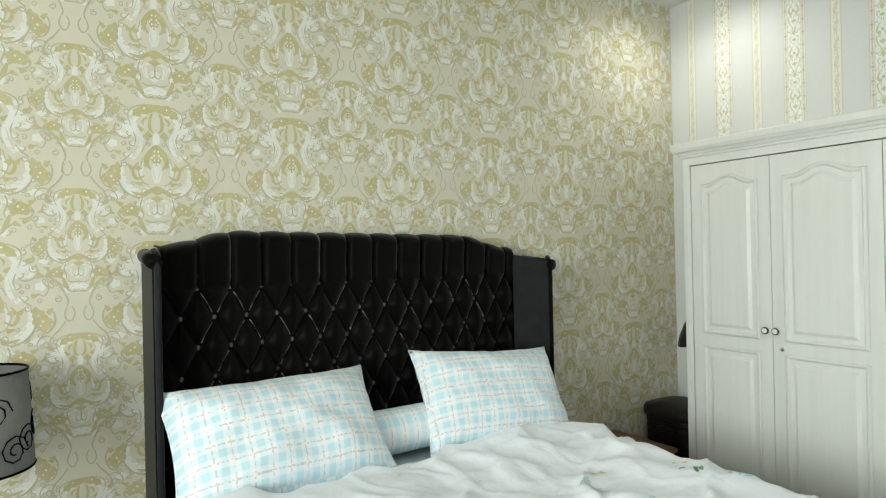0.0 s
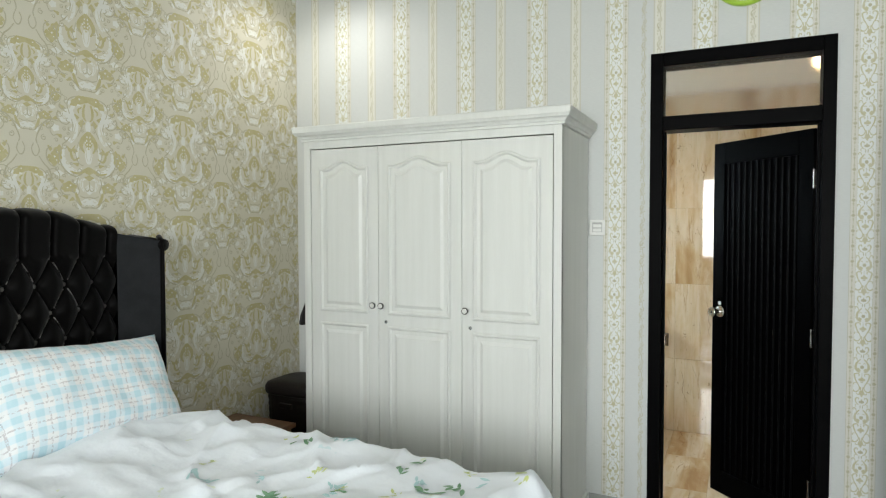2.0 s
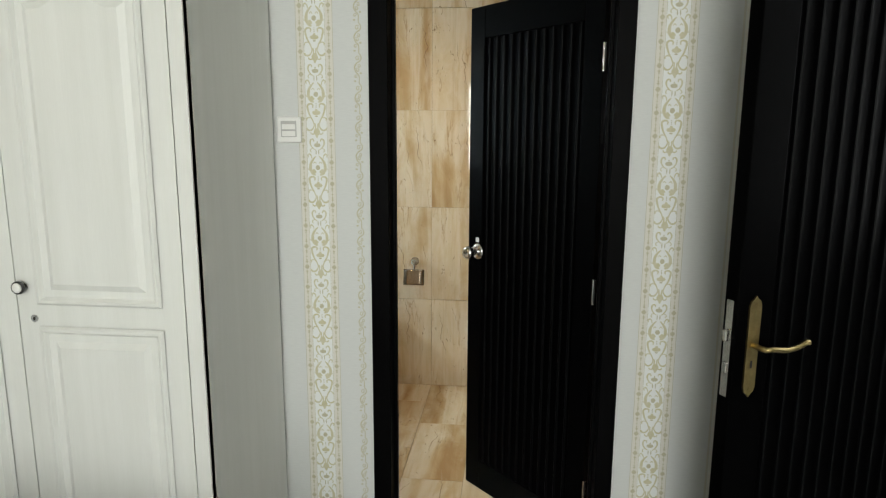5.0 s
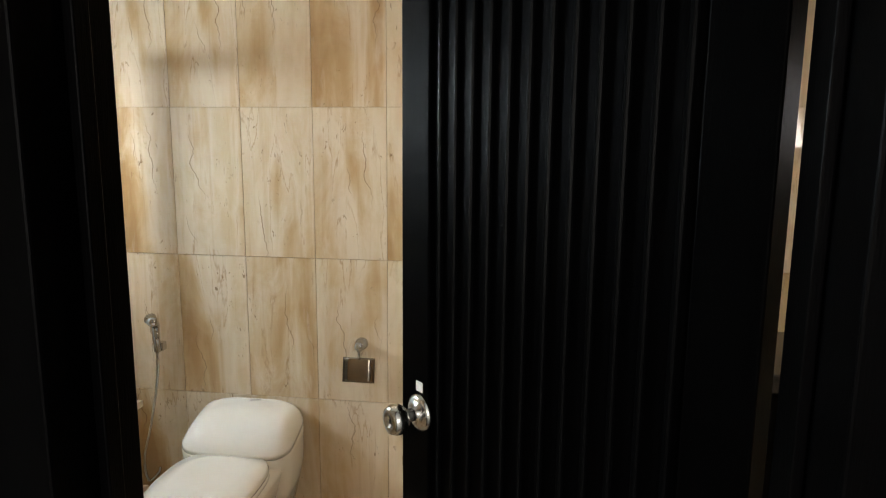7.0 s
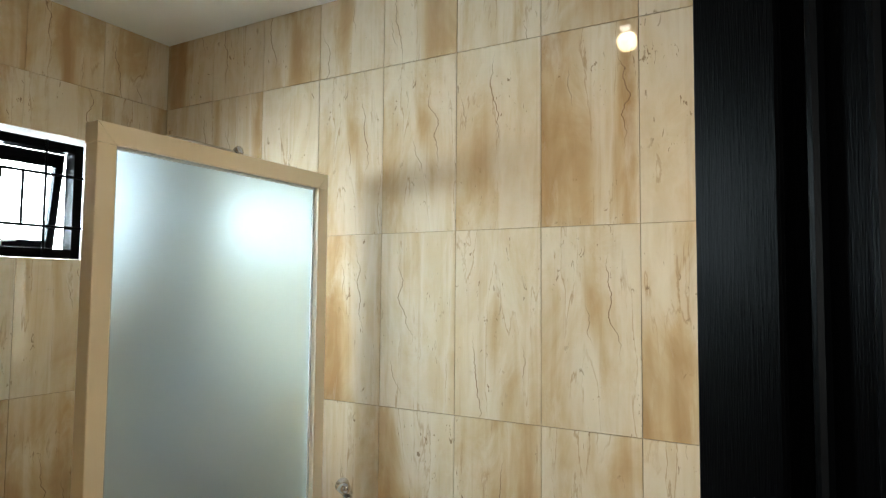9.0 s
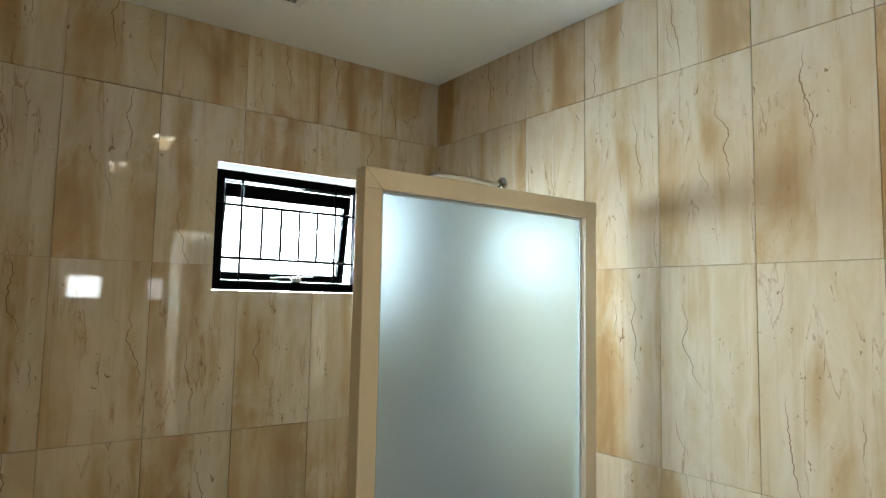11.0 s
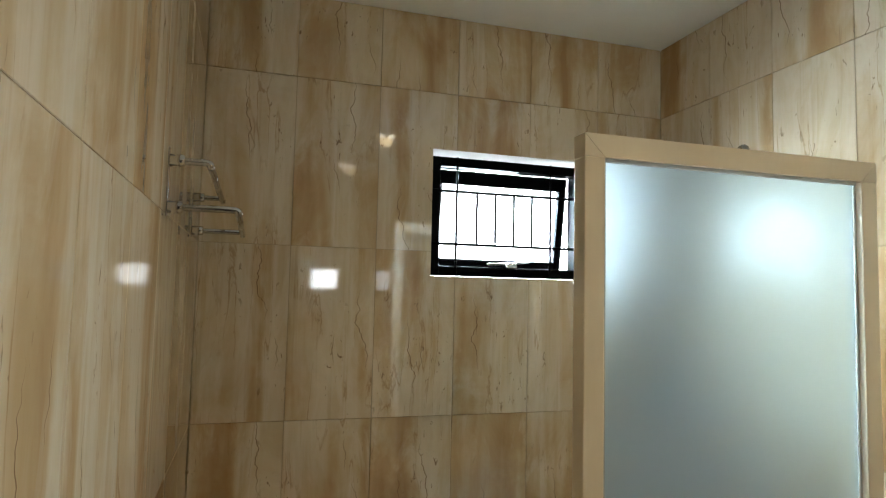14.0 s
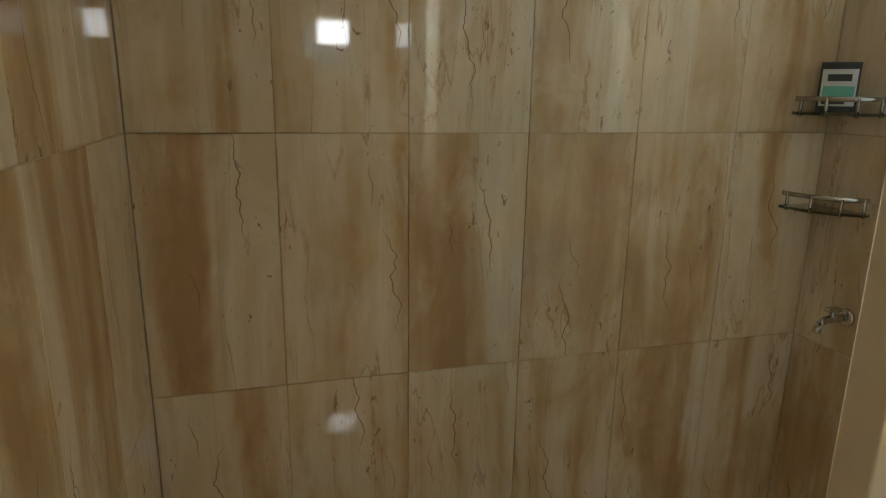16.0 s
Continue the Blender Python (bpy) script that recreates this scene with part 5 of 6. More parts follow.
part("body", skin([bin_ring(0.84, 0.0)] + [bin_ring(0.84 + 0.10 * z / 0.54 + 0.012 * (i % 2), z) for i, z in enumerate([0.02 * k for k in range(1, 28)])]), DARK_RATTAN, bin_ob, "woven dark sides")
part("lid", skin([bin_ring(1.0, 0.545), bin_ring(1.02, 0.56), bin_ring(1.02, 0.585), bin_ring(0.97, 0.605), bin_ring(0.55, 0.618), bin_ring(0.1, 0.62)]), DARK_RATTAN, bin_ob, "", True)
part("handle", box(-0.190, -0.05, 0.47, -0.165, 0.05, 0.50, 0.006), DARK_RATTAN, bin_ob)

bag = thing("hanging_bag", -0.012, -0.33, 0.93, "black cloth bag hanging from a wall hook", "bag")
part("cloth", skin([[(x * s - 0.045 * k, y * s * 0.5, z) for x, y in ((0.0, -0.10), (-0.09, -0.10), (-0.14, 0.0), (-0.09, 0.10), (0.0, 0.10))] for s, z, k in ((1.12, 0.0, 0), (1.0, 0.06, 0), (0.7, 0.13, 0), (0.35, 0.19, 0), (0.12, 0.22, 0))]), BLACK_CLOTH, bag)
part("hook", tube([(0.010, 0, 0.25), (-0.02, 0, 0.25), (-0.03, 0, 0.23), (-0.022, 0, 0.215)], 0.003, 6), STEEL, bag)

# wall fittings of the bedroom
sock = thing("wall_socket", -1.14, NORTH, 0.72, "white wall socket on damask wallpaper", "socket")
part("plate", box(-0.04, -0.012, -0.04, 0.04, 0.0, 0.04, 0.006), WHITE_PLASTIC, sock)
part("well", cyl((0, -0.0125, 0), (0, -0.010, 0), 0.022, segs=24), GREY_PLASTIC, sock)
for s in (-1, 1):
    part("pin_hole", cyl((s * 0.009, -0.0135, 0), (s * 0.009, -0.012, 0), 0.003, segs=10), SEAM, sock)
sw = thing("light_switch", 0.0, -2.184, 1.555, "white two-way light switch on striped wallpaper", "switch")
part("plate", box(-0.010, -0.041, -0.042, 0.0, 0.041, 0.042, 0.005), WHITE_PLASTIC, sw)
for s in (-1, 1):
    part("rocker", box(-0.014, -0.022, -0.016 + s * 0.011 - 0.0 + 0.006, -0.009, 0.022, 0.003 + s * 0.011 + 0.0035, 0.001), WHITE_PLASTIC, sw)
part("rocker_frame", box(-0.0108, -0.026, -0.024, -0.0095, 0.026, 0.028), GREY_PLASTIC, sw)
clock = thing("wall_clock", 0.0, -2.885, 2.775, "round wall clock with a lime green rim", "clock")
part("rim", lathe([(0.150, 0.0), (0.152, 0.02), (0.145, 0.034), (0.132, 0.036), (0.128, 0.02), (0.128, 0.002)], 48, m=Matrix.Rotation(radians(-90), 4, "Y")), LIME_PLASTIC, clock, "lime green rim", True)
face = part("face", cyl((-0.002, 0, 0), (-0.012, 0, 0), 0.129, segs=48), WHITE_PLASTIC, clock)
for k in range(12):
    a = k * math.tau / 12
    bm = box(-0.0135, -0.003, 0.098, -0.012, 0.003, 0.118)
    bmesh.ops.rotate(bm, verts=bm.verts, cent=(0, 0, 0), matrix=Matrix.Rotation(a, 3, "X"))
    part("hour_mark", bm, SEAM, face)
for a, ln in ((0.6, 0.06), (2.6, 0.095)):
    bm = box(-0.016, -0.003, -0.012, -0.0145, 0.003, ln)
    bmesh.ops.rotate(bm, verts=bm.verts, cent=(0, 0, 0), matrix=Matrix.Rotation(a, 3, "X"))
    part("pointer", bm, SEAM, face)


def downlight(name, x, y, z, label, twin=False):
    t = thing(name, x, y, z, label, "ceiling lamp", "recessed ceiling lamps")
    w = 1.45 if twin else 1.0
    part("ring", lathe([(r * w, z0) for r, z0 in ((0.062, 0.0), (0.060, -0.006), (0.048, -0.008), (0.046, -0.002), (0.046, 0.0))], 28), WHITE_PLASTIC, t, "", True)
    for x in (-1, 1) if twin else (0,):
        r = 0.024 if twin else 0.040
        part("bulb", lathe([(r, -0.001), (r * 0.9, -0.010), (r * 0.45, -0.016)], 20, m=Matrix.Translation((x * 0.038, 0, 0))), LAMP_GLOW, t, "lit lamp glass", True)
    return t


downlight("downlight", -0.42, -0.62, HIGH, "small lit recessed lamp in the bedroom ceiling")
downlight("downlight", 1.1, -2.2, BHIGH, "small lit recessed twin lamp in the bathroom ceiling", True)
downlight("downlight", 1.0, -3.30, BHIGH, "small lit recessed twin lamp in the bathroom ceiling", True)

# bath mat before the door
mat_ob = thing("door_mat", -0.20, -2.87, 0.0, "brown and reddish woven mat before the bathroom door", "mat")


def mat_top(u, v):
    x, y = (u - 0.5) * 0.40, (v - 0.5) * 0.74
    e = min(u, 1 - u, (v) * 1.8, (1 - v) * 1.8)
    return (x, y, 0.001 + 0.014 * min(1, e / 0.04) + 0.0015 * noise.noise(Vector((x * 40, y * 40, 0))))


bm = sheet(40, 60, mat_top)
part("woven_top", bm, BATH_MAT, mat_ob, "", True)

# ---- toilet ----
toilet = thing("toilet", 1.89, -1.85, BLOW, "cream one-piece toilet with closed lid", "toilet")


def egg(w, x0, x1, z, n=40, back=0.0):
    """An outline that is blunt at the wall end and rounded in front; x runs from the wall into the room as negative."""
    pts = []
    for k in range(n):
        a = k * math.tau / n
        c, s = math.cos(a), math.sin(a)
        x = (x0 + x1) / 2 + (x1 - x0) / 2 * math.copysign(abs(c) ** (0.55 if c > 0 else 0.95), c)
        y = w / 2 * math.copysign(abs(s) ** 0.75, s)
        pts.append((x, y, z))
    return pts


part("bowl", skin([egg(0.24, -0.52, -0.06, 0.0), egg(0.25, -0.54, -0.05, 0.06), egg(0.27, -0.58, -0.03, 0.18), egg(0.36, -0.66, -0.02, 0.30), egg(0.40, -0.70, -0.01, 0.37), egg(0.40, -0.70, -0.01, 0.395)]), CERAMIC, toilet, "", True)


def tank_ring(w, x0, z, p=0.45):
    return [(x0 / 2 + (-x0) / 2 * math.copysign(abs(math.cos(a)) ** p, math.cos(a)), w / 2 * math.copysign(abs(math.sin(a)) ** p, math.sin(a)), z) for a in (k * math.tau / 40 for k in range(40))]


def tilted(ring, slope=0.36):
    """Lowers a ring towards the front of the tank."""
    return [(x, y, z + slope * (x + 0.12)) for x, y, z in ring]


part("tank", skin([tank_ring(0.37, -0.20, 0.18), tank_ring(0.42, -0.235, 0.28), tank_ring(0.455, -0.255, 0.36), tilted(tank_ring(0.46, -0.262, 0.455), 0.2), tilted(tank_ring(0.455, -0.26, 0.478))]), CERAMIC, toilet, "", True)
part("tank_seam", skin([tilted(tank_ring(0.452, -0.257, 0.478)), tilted(tank_ring(0.452, -0.257, 0.483))]), SEAM, toilet)
bm = skin([tilted(tank_ring(0.46, -0.262, 0.483)), tilted(tank_ring(0.455, -0.260, 0.498), 0.34), tilted(tank_ring(0.425, -0.240, 0.522), 0.30), tilted(tank_ring(0.385, -0.205, 0.546, 0.5), 0.20), tilted(tank_ring(0.31, -0.15, 0.562, 0.55), 0.10), tank_ring(0.18, -0.09, 0.569, 0.6), tank_ring(0.06, -0.04, 0.571, 0.7)])
tl = part("tank_lid", bm, CERAMIC, toilet, "rounded tank lid", True)
part("seat", skin([egg(0.385, -0.69, -0.22, 0.395), egg(0.39, -0.695, -0.22, 0.402), egg(0.385, -0.69, -0.22, 0.414)]), CERAMIC, toilet, "", True)
part("seat_seam", skin([egg(0.38, -0.685, -0.222, 0.414), egg(0.38, -0.685, -0.222, 0.418)]), SEAM, toilet)
part("lid", skin([egg(0.385, -0.69, -0.22, 0.418), egg(0.388, -0.692, -0.22, 0.426), egg(0.37, -0.675, -0.225, 0.438), egg(0.25, -0.58, -0.28, 0.447), egg(0.08, -0.46, -0.36, 0.45)]), CERAMIC, toilet, "closed toilet lid", True)
for s in (-1, 1):
    part("hinge", cyl((-0.235, s * 0.07 - 0.02, 0.43), (-0.235, s * 0.07 + 0.02, 0.43), 0.012), CERAMIC, toilet)
part("side_lever", tube([(-0.12, 0.215, 0.43), (-0.12, 0.235, 0.43), (-0.16, 0.238, 0.425)], 0.007, 8), CHROME, toilet)
part("floor_bolt", ball((-0.30, -0.128, 0.03), 0.011, 0.011, 0.011, u=10, v=6), CHROME, toilet)

# ---- bathroom fittings on the east wall ----
tissue = thing("toilet_roll_holder", BE, -2.31, 0.755, "steel toilet roll holder with a flap on the tiled wall", "roll holder")
part("mount", lathe([(0.026, 0.0), (0.026, 0.008), (0.020, 0.012), (0.020, 0.05), (0.017, 0.054)], 24, m=Matrix.Rotation(radians(-90), 4, "Y")), STEEL, tissue, "", True)
part("bar", tube([(-0.048, 0.0, 0.0), (-0.05, 0.0, -0.035), (-0.05, 0.0, -0.05)], 0.006, 8), STEEL, tissue, "", True)


def flap(u, v):
    a = v * 1.2
    return (-0.05 - 0.030 * math.sin(a) * 0.6, -0.066 + 0.132 * u, -0.045 - 0.11 * v + 0.012 * math.sin(a))


fl = part("flap", sheet(4, 10, flap), FLAP_STEEL, tissue, "polished cover flap", True)
fl.modifiers.new("thickness", "SOLIDIFY").thickness = 0.002
part("roller", cyl((-0.045, -0.06, -0.09), (-0.045, 0.06, -0.09), 0.012), STEEL, tissue)

spray = thing("bidet_spray", BE, -1.435, 0.70, "chrome bidet spray in its wall holder with a hose", "bidet spray")
part("holder", box(-0.035, -0.016, -0.012, 0.0, 0.016, 0.025, 0.004), CHROME, spray)
part("handle", cyl((-0.045, 0, -0.01), (-0.050, 0, 0.11), 0.014, 0.016, 14), CHROME, spray, "", True)
part("head", cyl((-0.050, 0, 0.105), (-0.085, 0, 0.145), 0.018, 0.025, 16), CHROME, spray, "", True)
part("trigger", box(-0.068, -0.005, 0.06, -0.060, 0.005, 0.105, 0.002), CHROME, spray)
hose = smooth_line([(-0.045, 0, -0.01), (-0.045, 0.01, -0.14), (-0.05, 0.05, -0.34), (-0.05, 0.09, -0.50), (-0.045, 0.08, -0.60), (-0.02, 0.05, -0.58), (0.0, 0.05, -0.56)], 6)
part("hose", tube(hose, 0.006, 8), STEEL, spray, "flexible steel hose", True)

# ---- shower ----
PY0, PY1 = -1.342, -1.292
screen_ob = thing("shower_screen", 0.973, -1.317, BLOW, "frosted glass shower screen in a cream aluminium frame", "shower screen")
SX, SY = 0.973, -1.317


def sbox(x0, y0, z0, x1, y1, z1, b=0.003):
    return box(x0 - SX, y0 - SY, z0 - BLOW, x1 - SX, y1 - SY, z1 - BLOW, b)


part("post", sbox(0.973, PY0, BLOW, 1.024, PY1, 1.862), CREAM_ALU, screen_ob)
part("post", sbox(1.775, PY0, BLOW, 1.826, PY1, 1.862), CREAM_ALU, screen_ob)
q = [(0.973, 1.914), (1.826, 1.914), (1.775, 1.862), (1.024, 1.862)]
part("top_rail", extrude_outline([(x - SX, z - BLOW) for x, z in q], PY1 - PY0, m=Matrix.Translation((0, PY0 - SY, 0))), CREAM_ALU, screen_ob)
part("post_cap", extrude_outline([(0.973 - SX, 1.8622 - BLOW), (0.973 - SX, 1.9120 - BLOW), (1.0220 - SX, 1.8622 - BLOW)], PY1 - PY0, m=Matrix.Translation((0, PY0 - SY, 0))), CREAM_ALU, screen_ob)
part("post_cap", extrude_outline([(1.826 - SX, 1.8622 - BLOW), (1.7770 - SX, 1.8622 - BLOW), (1.826 - SX, 1.9120 - BLOW)], PY1 - PY0, m=Matrix.Translation((0, PY0 - SY, 0))), CREAM_ALU, screen_ob)
part("bottom_rail", sbox(1.024, PY0, BLOW, 1.775, PY1, BLOW + 0.06), CREAM_ALU, screen_ob)
part("glass", sbox(1.024, -1.320, BLOW + 0.06, 1.775, -1.314, 1.862, 0.0), FROST, screen_ob, "frosted glass pane").visible_shadow = False
for x0, z0, x1, z1 in ((1.024, BLOW + 0.06, 1.032, 1.862), (1.032, 1.854, 1.768, 1.862), (1.032, BLOW + 0.06, 1.768, BLOW + 0.068)):
    part("glazing_bead", sbox(x0, -1.332, z0, x1, -1.3205, z1, 0.001), GREY_PLASTIC, screen_ob, "grey rubber glazing bead")
for z in (0.02, 0.42):
    part("wall_bracket", sbox(1.826, -1.322, z, 1.90, -1.300, z + 0.03, 0.002), CREAM_ALU, screen_ob)
part("gasket", sbox(1.768, -1.324, BLOW + 0.06, 1.7748, -1.310, 1.862, 0.0), GREY_PLASTIC, screen_ob)

arm = thing("rain_shower", BE, -0.797, 2.06, "chrome wall shower arm with a round rain head", "shower")
part("flange", lathe([(0.032, 0.0), (0.030, 0.006), (0.014, 0.012)], 24, m=Matrix.Rotation(radians(-90), 4, "Y")), CHROME, arm, "", True)
part("pipe", tube(smooth_line([(0, 0, 0), (-0.10, 0, 0.0), (-0.30, 0, 0.0), (-0.36, 0, -0.02), (-0.375, 0, -0.07), (-0.375, 0, -0.14)], 5), 0.010, 10), CHROME, arm, "", True)
part("head", lathe([(0.014, -0.13), (0.02, -0.15), (0.09, -0.165), (0.09, -0.178), (0.085, -0.18)], 28, m=Matrix.Translation((-0.375, 0, 0))), CHROME, arm, "", True)

# chrome two-tier towel rack on the west wall
rack = thing("towel_rack", BW, RACK_NEAR, 1.76, "chrome two-tier towel rack on the tiled wall", "rack")
RL = RACK_FAR - RACK_NEAR
for y in (0.0, RL):
    part("wall_plate", box(0.0, y - 0.008, -0.066, 0.006, y + 0.008, 0.080, 0.0025), CHROME, rack)
    for z, reach in ((0.052, 0.085), (-0.045, 0.145)):
        a = part("arm", tube(smooth_line([(0.004, y, z), (reach * 0.6, y, z), (reach - 0.012, y, z), (reach, y, z - 0.004), (reach, y, z - 0.012)], 4), 0.0075, 10), CHROME, rack, "", True)
        part("collar", lathe([(0.0135, 0.0), (0.0135, 0.026), (0.0115, 0.030)], 18, m=Matrix.Translation((0.005, y, z)) @ Matrix.Rotation(radians(90), 4, "Y")), CHROME, a, "", True)
for z, reach in ((0.052, 0.085), (-0.045, 0.145)):
    part("rail", tube([(reach, -0.006, z - 0.008), (reach, RL + 0.006, z - 0.008)], 0.0075, 12), CHROME, rack, "polished chrome towel rail", True)

# glass corner shelves
for z, lab in ((1.152, "glass corner shelf with a chrome rail holding a pouch"), (0.894, "empty glass corner shelf with a chrome rail")):
    sh = thing("corner_shelf", BE, BN, z, lab, "shelf", "shelves in the shower corner")
    pts = [(0, 0), (-0.125, 0)] + [(-0.125 * math.cos(a), -0.18 * math.sin(a)) for a in (radians(6 * k) for k in range(1, 15))] + [(0, -0.18)]
    bm = bmesh.new()
    a = [bm.verts.new((x, y, 0)) for x, y in pts]
    b = [bm.verts.new((x, y, 0.008)) for x, y in pts]
    bm.faces.new(a)
    bm.faces.new(b)
    for i in range(len(a)):
        j = (i + 1) % len(a)
        bm.faces.new((a[i], a[j], b[j], b[i]))
    part("plate", bm, SHELF_GLASS, sh, "frosted glass plate")
    rail = part("rail", sheet(18, 1, lambda u, v: (-0.119 * math.cos(u * math.pi / 2), -0.174 * math.sin(u * math.pi / 2), 0.036 + 0.013 * v)), CHROME, sh, "flat polished rail", True)
    rail.modifiers.new("thickness", "SOLIDIFY").thickness = 0.003
    for d in (6, 30, 58, 84):
        part("post", cyl((-0.116 * math.cos(radians(d)), -0.171 * math.sin(radians(d)), -0.004), (-0.116 * math.cos(radians(d)), -0.171 * math.sin(radians(d)), 0.044), 0.005, segs=10), CHROME, sh, "", True)
pouch = thing("refill_pouch", 1.846, -0.405, 1.161, "dark refill pouch with white and green print on the shelf", "pouch", turn=-47)


def pouch_face(s):
    return lambda u, v: ((u - 0.5) * 0.092, s * 0.018 * math.sin(math.pi * u) * (1 - v) ** 0.6, 0.128 * v)


bm = sheet(10, 10, pouch_face(1))
sheet(10, 10, pouch_face(-1), bm)
part("pack", bm, PRINT_DARK, pouch, "", True)


def on_face(u0, u1, v0, v1, lift=0.002):
    return sheet(6, 4, lambda u, v: ((u0 + (u1 - u0) * u - 0.5) * 0.092, -0.018 * math.sin(math.pi * (u0 + (u1 - u0) * u)) * (1 - (v0 + (v1 - v0) * v)) ** 0.6 - lift, 0.128 * (v0 + (v1 - v0) * v)))


part("white_field", on_face(0.06, 0.94, 0.12, 0.86), PRINT_WHITE, pouch)
part("green_field", on_face(0.12, 0.90, 0.28, 0.52, 0.0035), PRINT_GREEN, pouch)
part("name_bar", on_face(0.2, 0.8, 0.62, 0.76, 0.0035), PRINT_DARK, pouch)
part("text_bar", on_face(0.12, 0.7, 0.16, 0.24, 0.0035), PRINT_DARK, pouch)
tap = thing("wall_tap", BE, -0.50, 0.61, "small chrome tap on the shower wall", "tap")
part("flange", lathe([(0.026, 0.0), (0.024, 0.006), (0.012, 0.01)], 20, m=Matrix.Rotation(radians(-90), 4, "Y")), CHROME, tap, "", True)
part("body", tube(smooth_line([(0, 0, 0), (-0.05, 0, 0), (-0.085, 0, -0.006), (-0.10, 0, -0.035)], 5), 0.011, 10), CHROME, tap, "", True)
part("lever", box(-0.075, -0.012, 0.022, -0.03, 0.012, 0.034, 0.004), CHROME, tap)
part("stem", cyl((-0.05, 0, 0.0), (-0.05, 0, 0.026), 0.010, segs=12), CHROME, tap)

# ---- shower window ----
win = thing("window_1", (WX0 + WX1) / 2, BN, (WZ0 + WZ1) / 2, "small black framed window with iron bars and an open sash", "window")
setting(win)
MX, MZ = (WX0 + WX1) / 2, (WZ0 + WZ1) / 2
FY = 0.035
fw = 0.036
fr_x0, fr_x1, fr_z0, fr_z1 = WX0 + 0.006 - MX, WX1 - 0.028 - MX, WZ0 + 0.004 - MZ, WZ1 - 0.02 - MZ
part("window_frame", box(fr_x0, FY, fr_z0, fr_x0 + fw, FY + 0.06, fr_z1, 0.002), BLACK_FRAME, win)
part("window_frame", box(fr_x1 - fw, FY, fr_z0, fr_x1, FY + 0.06, fr_z1, 0.002), BLACK_FRAME, win)
part("window_frame", box(fr_x0 + fw, FY, fr_z0, fr_x1 - fw, FY + 0.06, fr_z0 + fw, 0.002), BLACK_FRAME, win)
part("window_frame", box(fr_x0 + fw, FY, fr_z1 - fw, fr_x1 - fw, FY + 0.06, fr_z1, 0.002), BLACK_FRAME, win)
for zz in (1.938 - MZ, 1.736 - MZ):
    part("bar", cyl((fr_x0, FY - 0.006, zz), (fr_x1, FY - 0.006, zz), 0.0055, segs=8), BLACK_FRAME, win)
for k, xx in enumerate([x - MX for x in (1.012, 1.094, 1.171, 1.248, 1.325, 1.406)]):
    z0, z1 = (fr_z0, fr_z1) if k in (0, 5) else (1.736 - MZ, 1.938 - MZ)
    part("bar", cyl((xx, FY - 0.006, z0), (xx, FY - 0.006, z1), 0.005, segs=8), BLACK_FRAME, win)
sash = part("sash", box(fr_x0 + fw, 0, -0.055, fr_x1 - fw, 0.03, 0.0, 0.002), BLACK_FRAME, win, "top-hung sash standing open")
sw_, shh = fr_x1 - fr_x0 - 2 * fw, fr_z1 - fr_z0 - 2 * fw
for b in ((0, -shh, 0.03, 0.0), (sw_ - 0.03, -shh, sw_, 0.0), (0.03, -shh, sw_ - 0.03, -shh + 0.03)):
    part("sash_rail", box(fr_x0 + fw + b[0], 0, b[1], fr_x0 + fw + b[2], 0.03, b[3], 0.002), BLACK_FRAME, sash)
pane = part("pane", box(fr_x0 + fw + 0.03, 0.012, -shh + 0.03, fr_x1 - fw - 0.03, 0.016, -0.03), PANE, sash)
pane.visible_shadow = False
sash.matrix_local = Matrix.Translation((0, FY + 0.065, fr_z1 - fw)) @ Matrix.Rotation(radians(9), 4, "X")
part("catch", box(-0.02, FY - 0.012, fr_z0 + fw, 0.02, FY + 0.01, fr_z0 + fw + 0.018, 0.003), STEEL, win)
part("stay", cyl((-0.10, FY, fr_z0 + fw + 0.012), (0.12, FY + 0.10, fr_z0 + fw + 0.03), 0.004, segs=8), STEEL, win)
sky_card = setting(part("backdrop", box(-1.5, 2.6, 0.0, 4.5, 2.62, 5.2), SKY_GLOW), "bright overcast daylight outside the window", "sky")
eave = setting(part("backdrop_wall", box(-1.5, 0.9, -0.3, 4.5, 1.0, 1.52), EAVES), "white neighbouring garden wall", "wall")

# back window of the bathroom
win2 = thing("window_2", (SX0 + SX1) / 2, SOUTH, (SZ0 + SZ1) / 2, "small black framed window in the back wall", "window")
setting(win2)
hw, hh = (SX1 - SX0) / 2, (SZ1 - SZ0) / 2
for b in ((-hw, -hh, -hw + 0.035, hh), (hw - 0.035, -hh, hw, hh), (-hw + 0.035, -hh, hw - 0.035, -hh + 0.035), (-hw + 0.035, hh - 0.035, hw - 0.035, hh), (-0.12, -hh + 0.035, 0.26, hh - 0.035)):
    part("window_frame", box(b[0], -0.07, b[1], b[2], -0.03, b[3], 0.002), BLACK_FRAME, win2)
sky2 = setting(part("backdrop", box(-0.4, SOUTH - 0.5, 1.2, 2.4, SOUTH - 0.49, 2.4), BACK_GLOW), "bright daylight outside the back window", "sky")

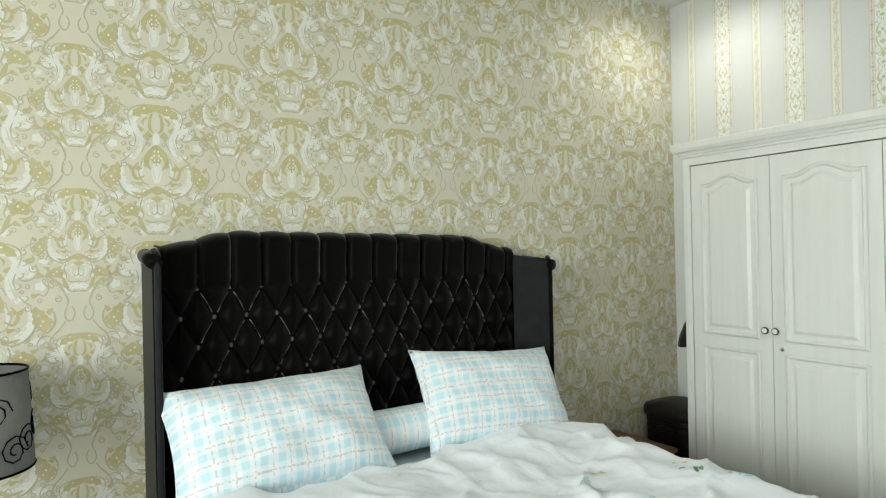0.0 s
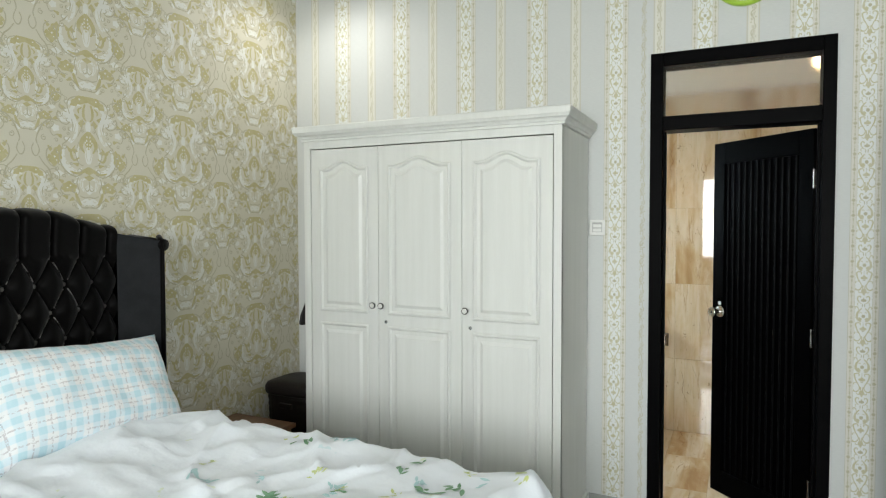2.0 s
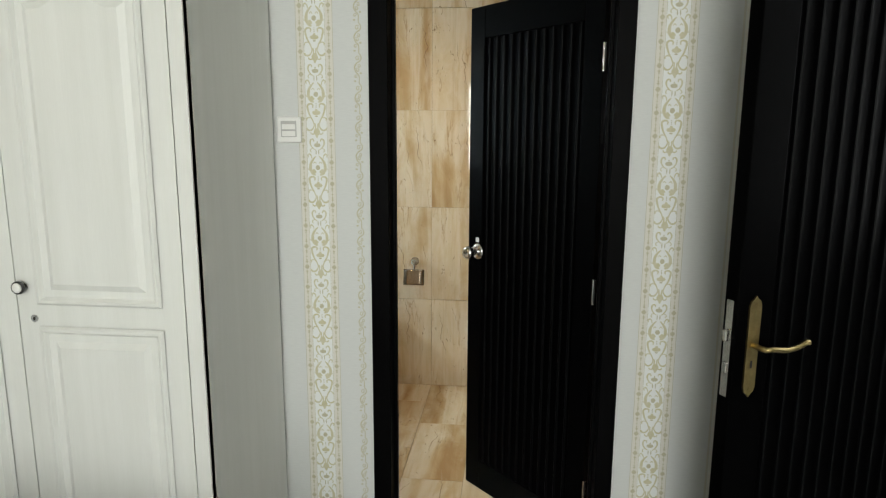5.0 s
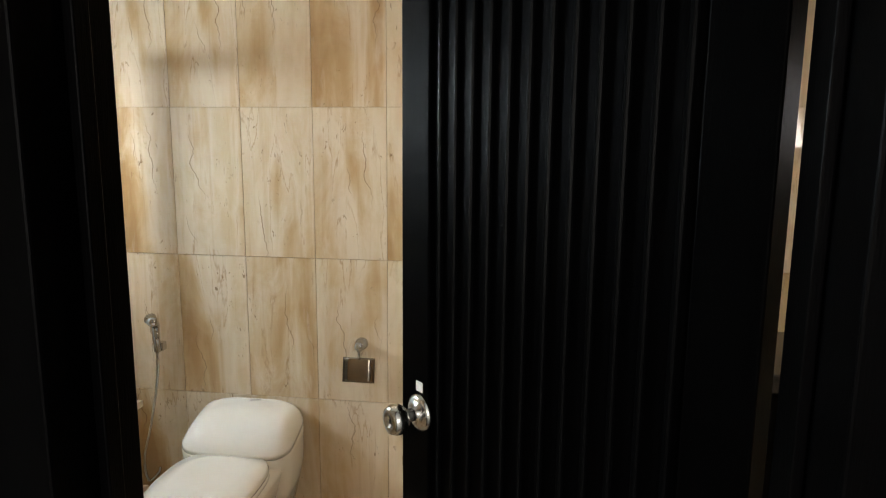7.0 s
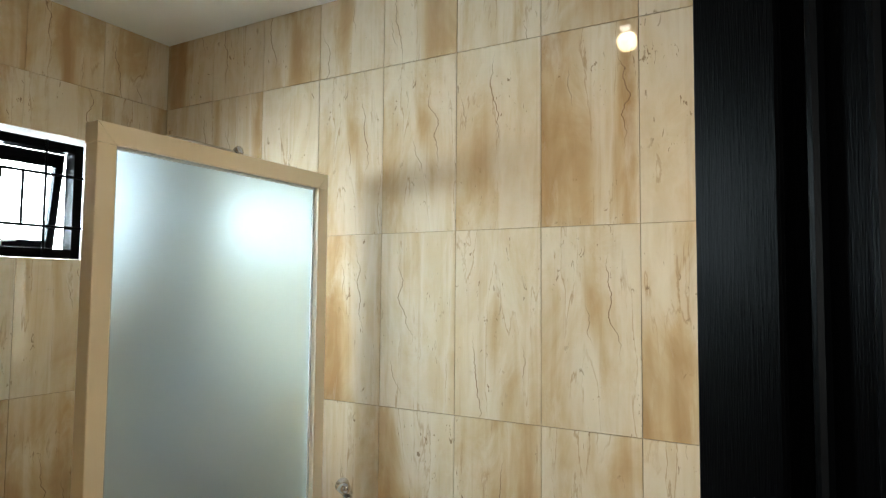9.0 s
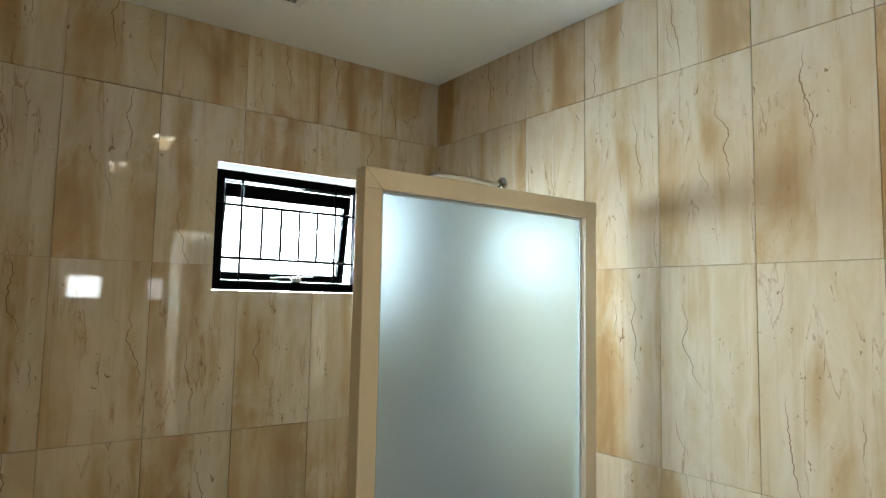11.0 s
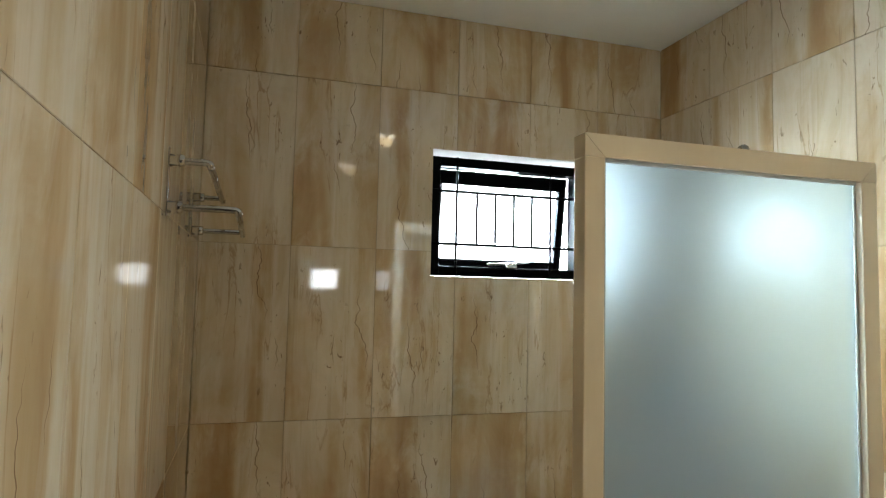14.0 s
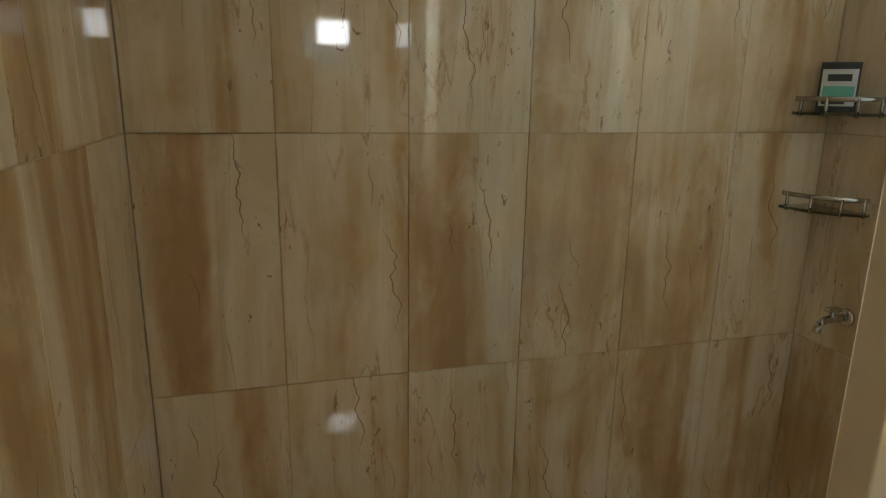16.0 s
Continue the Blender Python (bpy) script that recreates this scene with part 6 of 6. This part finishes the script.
# exhaust fan in the ceiling
fan = thing("exhaust_fan", 0.94, -0.808, BHIGH, "square grey ceiling exhaust fan with a round grille", "fan")
part("rim", skin([[(x * s, y * s, z) for x, y in ((-1, -1), (1, -1), (1, 1), (-1, 1))] for s, z in ((0.120, 0.0), (0.120, -0.006), (0.112, -0.014), (0.088, -0.020), (0.080, -0.016))]), WHITE_PLASTIC, fan)
grille = part("grille", box(-0.082, -0.082, -0.019, 0.082, 0.082, -0.014), GREY_PLASTIC, fan)
for r in (0.012, 0.026, 0.040, 0.054, 0.068):
    for k in range(max(3, int(r * 200))):
        n = max(3, int(r * 200))
        a0, a1 = k * math.tau / n, (k + 0.72) * math.tau / n
        pts = [(r * math.cos(a0 + (a1 - a0) * s / 4), r * math.sin(a0 + (a1 - a0) * s / 4), -0.0195) for s in range(5)]
        part("slot", tube(pts, 0.0032, 4), GRILLE_SLOT, grille)
for x in [(-0.074 + 0.0185 * k) for k in range(9)]:
    for sg in (-1, 1):
        for j in range(2):
            y = sg * (0.074 - 0.012 * j)
            if math.hypot(x, y) > 0.078:
                part("slot", box(x - 0.007, y - 0.002, -0.0215, x + 0.007, y + 0.002, -0.0185), GRILLE_SLOT, grille)

# vanity corner behind the door
van = thing("vanity", BE, -3.98, BLOW, "dark granite vanity counter on a black cabinet", "vanity")
part("top", box(-0.50, -0.26, 0.90, 0.0, 0.27, 0.96, 0.006), GRANITE, van)
part("cabinet", box(-0.46, -0.25, 0.0, 0.0, 0.25, 0.90, 0.003), BLACK_FRAME, van)

# ---- tiles, last ----
TW, TH, GAP = 0.2975, 0.60, 0.0018
ROWS = [(BLOW, 0.503), (0.503, 1.103), (1.103, 1.703), (1.703, 2.303), (2.303, BHIGH)]
tile_cache = {}


def tile_mesh(w, h, holes=()):
    """One stone tile lying in x and z, its face towards -y; holes are rectangles cut out of it."""
    key = (round(w, 4), round(h, 4), tuple(holes))
    if key in tile_cache:
        return tile_cache[key]
    rects = [(-w / 2 + GAP / 2, -h / 2 + GAP / 2, w / 2 - GAP / 2, h / 2 - GAP / 2)]
    for a0, b0, a1, b1 in holes:
        nxt = []
        for r in rects:
            x0, z0, x1, z1 = r
            if a1 <= x0 or a0 >= x1 or b1 <= z0 or b0 >= z1:
                nxt.append(r)
                continue
            nxt += [q for q in ((x0, z0, min(a0, x1), z1), (max(a1, x0), z0, x1, z1), (max(a0, x0), z0, min(a1, x1), b0), (max(a0, x0), b1, min(a1, x1), z1)) if q[2] - q[0] > 0.003 and q[3] - q[1] > 0.003]
        rects = nxt
    bm = bmesh.new()
    for x0, z0, x1, z1 in rects:
        box(x0, 0.0, z0, x1, T, z1, 0.0008 if not holes else 0.0, bm, 1)
    tile_cache[key] = mesh_of("tile", bm, STONE) if rects else None
    return tile_cache[key]


def tile_wall(wall, m, start, cols, rows, holes=(), width=TW):
    """Lays tiles on a wall; m carries the tile's own axes onto the wall, columns run along its x."""
    edges = [start + width * k for k in range(cols + 1)]
    for c in range(cols):
        for z0, z1 in rows:
            x0, x1 = edges[c], edges[c + 1]
            cx, cz = (x0 + x1) / 2, (z0 + z1) / 2
            local = tuple((round(a - cx, 4), round(b - cz, 4), round(p - cx, 4), round(q - cz, 4)) for a, b, p, q in holes if a < x1 and p > x0 and b < z1 and q > z0)
            me = tile_mesh(x1 - x0, z1 - z0, local)
            if me is None:
                continue
            ob = new("tile", me)
            ob.parent = wall
            ob.matrix_world = m @ Matrix.Translation((cx, 0, cz))


tile_wall(bath_north, Matrix.Translation((0, BN, 0)), 0.1005, 6, ROWS, [(WX0, WZ0, WX1, WZ1)], 0.3)
# columns of the east wall run from the north corner southwards
tile_wall(bath_east, Matrix.Translation((BE, BN, 0)) @ Matrix.Rotation(radians(-90), 4, "Z"), 0.0, 13, ROWS)
tile_wall(bath_west, Matrix.Translation((BW, BN, 0)) @ Matrix.Rotation(radians(90), 4, "Z"), -13 * TW, 13, ROWS, [(-(BN - DOOR_S) - 0.0, -1, -(BN - DOOR_N), DOOR_TOP)])
tile_wall(bath_south, Matrix.Translation((0, SOUTH, 0)) @ Matrix.Rotation(radians(180), 4, "Z"), -1.905, 6, ROWS, [(-SX1, SZ0, -SX0, SZ1)], 0.3)

fl = Matrix.Translation((0, 0, BLOW)) @ Matrix.Rotation(radians(-90), 4, "Z") @ Matrix.Rotation(radians(-90), 4, "X")
for c in range(13):
    yc = BN - TW * (c + 0.5)
    edges = sorted({0.13 if DOOR_S < yc < DOOR_N else BW, BE} | {x for x in ((0.13 + 0.6 * k) if c % 2 else (0.43 + 0.6 * k) for k in range(4)) if 0.16 < x < BE - 0.03})
    for x0, x1 in zip(edges, edges[1:]):
        me = tile_mesh(TW, x1 - x0)
        ob = new("tile", me)
        ob.parent = bath_floor
        ob.matrix_world = Matrix.Translation(((x0 + x1) / 2, yc, BLOW)) @ Matrix(((0, 0, 1), (1, 0, 0), (0, 1, 0))).to_4x4() @ Matrix.Diagonal((1, -1, 1, 1))
grey = {}
for i in range(9):
    for j in range(9):
        x0, x1 = max(WEST, 0.012 - 0.6 * (i + 1)), 0.012 - 0.6 * i
        y0, y1 = max(SOUTH - 1.3, NORTH - 0.6 * (j + 1)), NORTH - 0.6 * j
        if x1 - x0 < 0.05 or y1 - y0 < 0.05:
            continue
        key = (round(x1 - x0, 3), round(y1 - y0, 3))
        if key not in grey:
            grey[key] = mesh_of("tile", box(-key[0] / 2 + 0.001, -key[1] / 2 + 0.001, -0.004, key[0] / 2 - 0.001, key[1] / 2 - 0.001, 0.0), GREY_TILE)
        ob = new("tile", grey[key])
        ob.parent = floor
        ob.location = ((x0 + x1) / 2, (y0 + y1) / 2, 0)
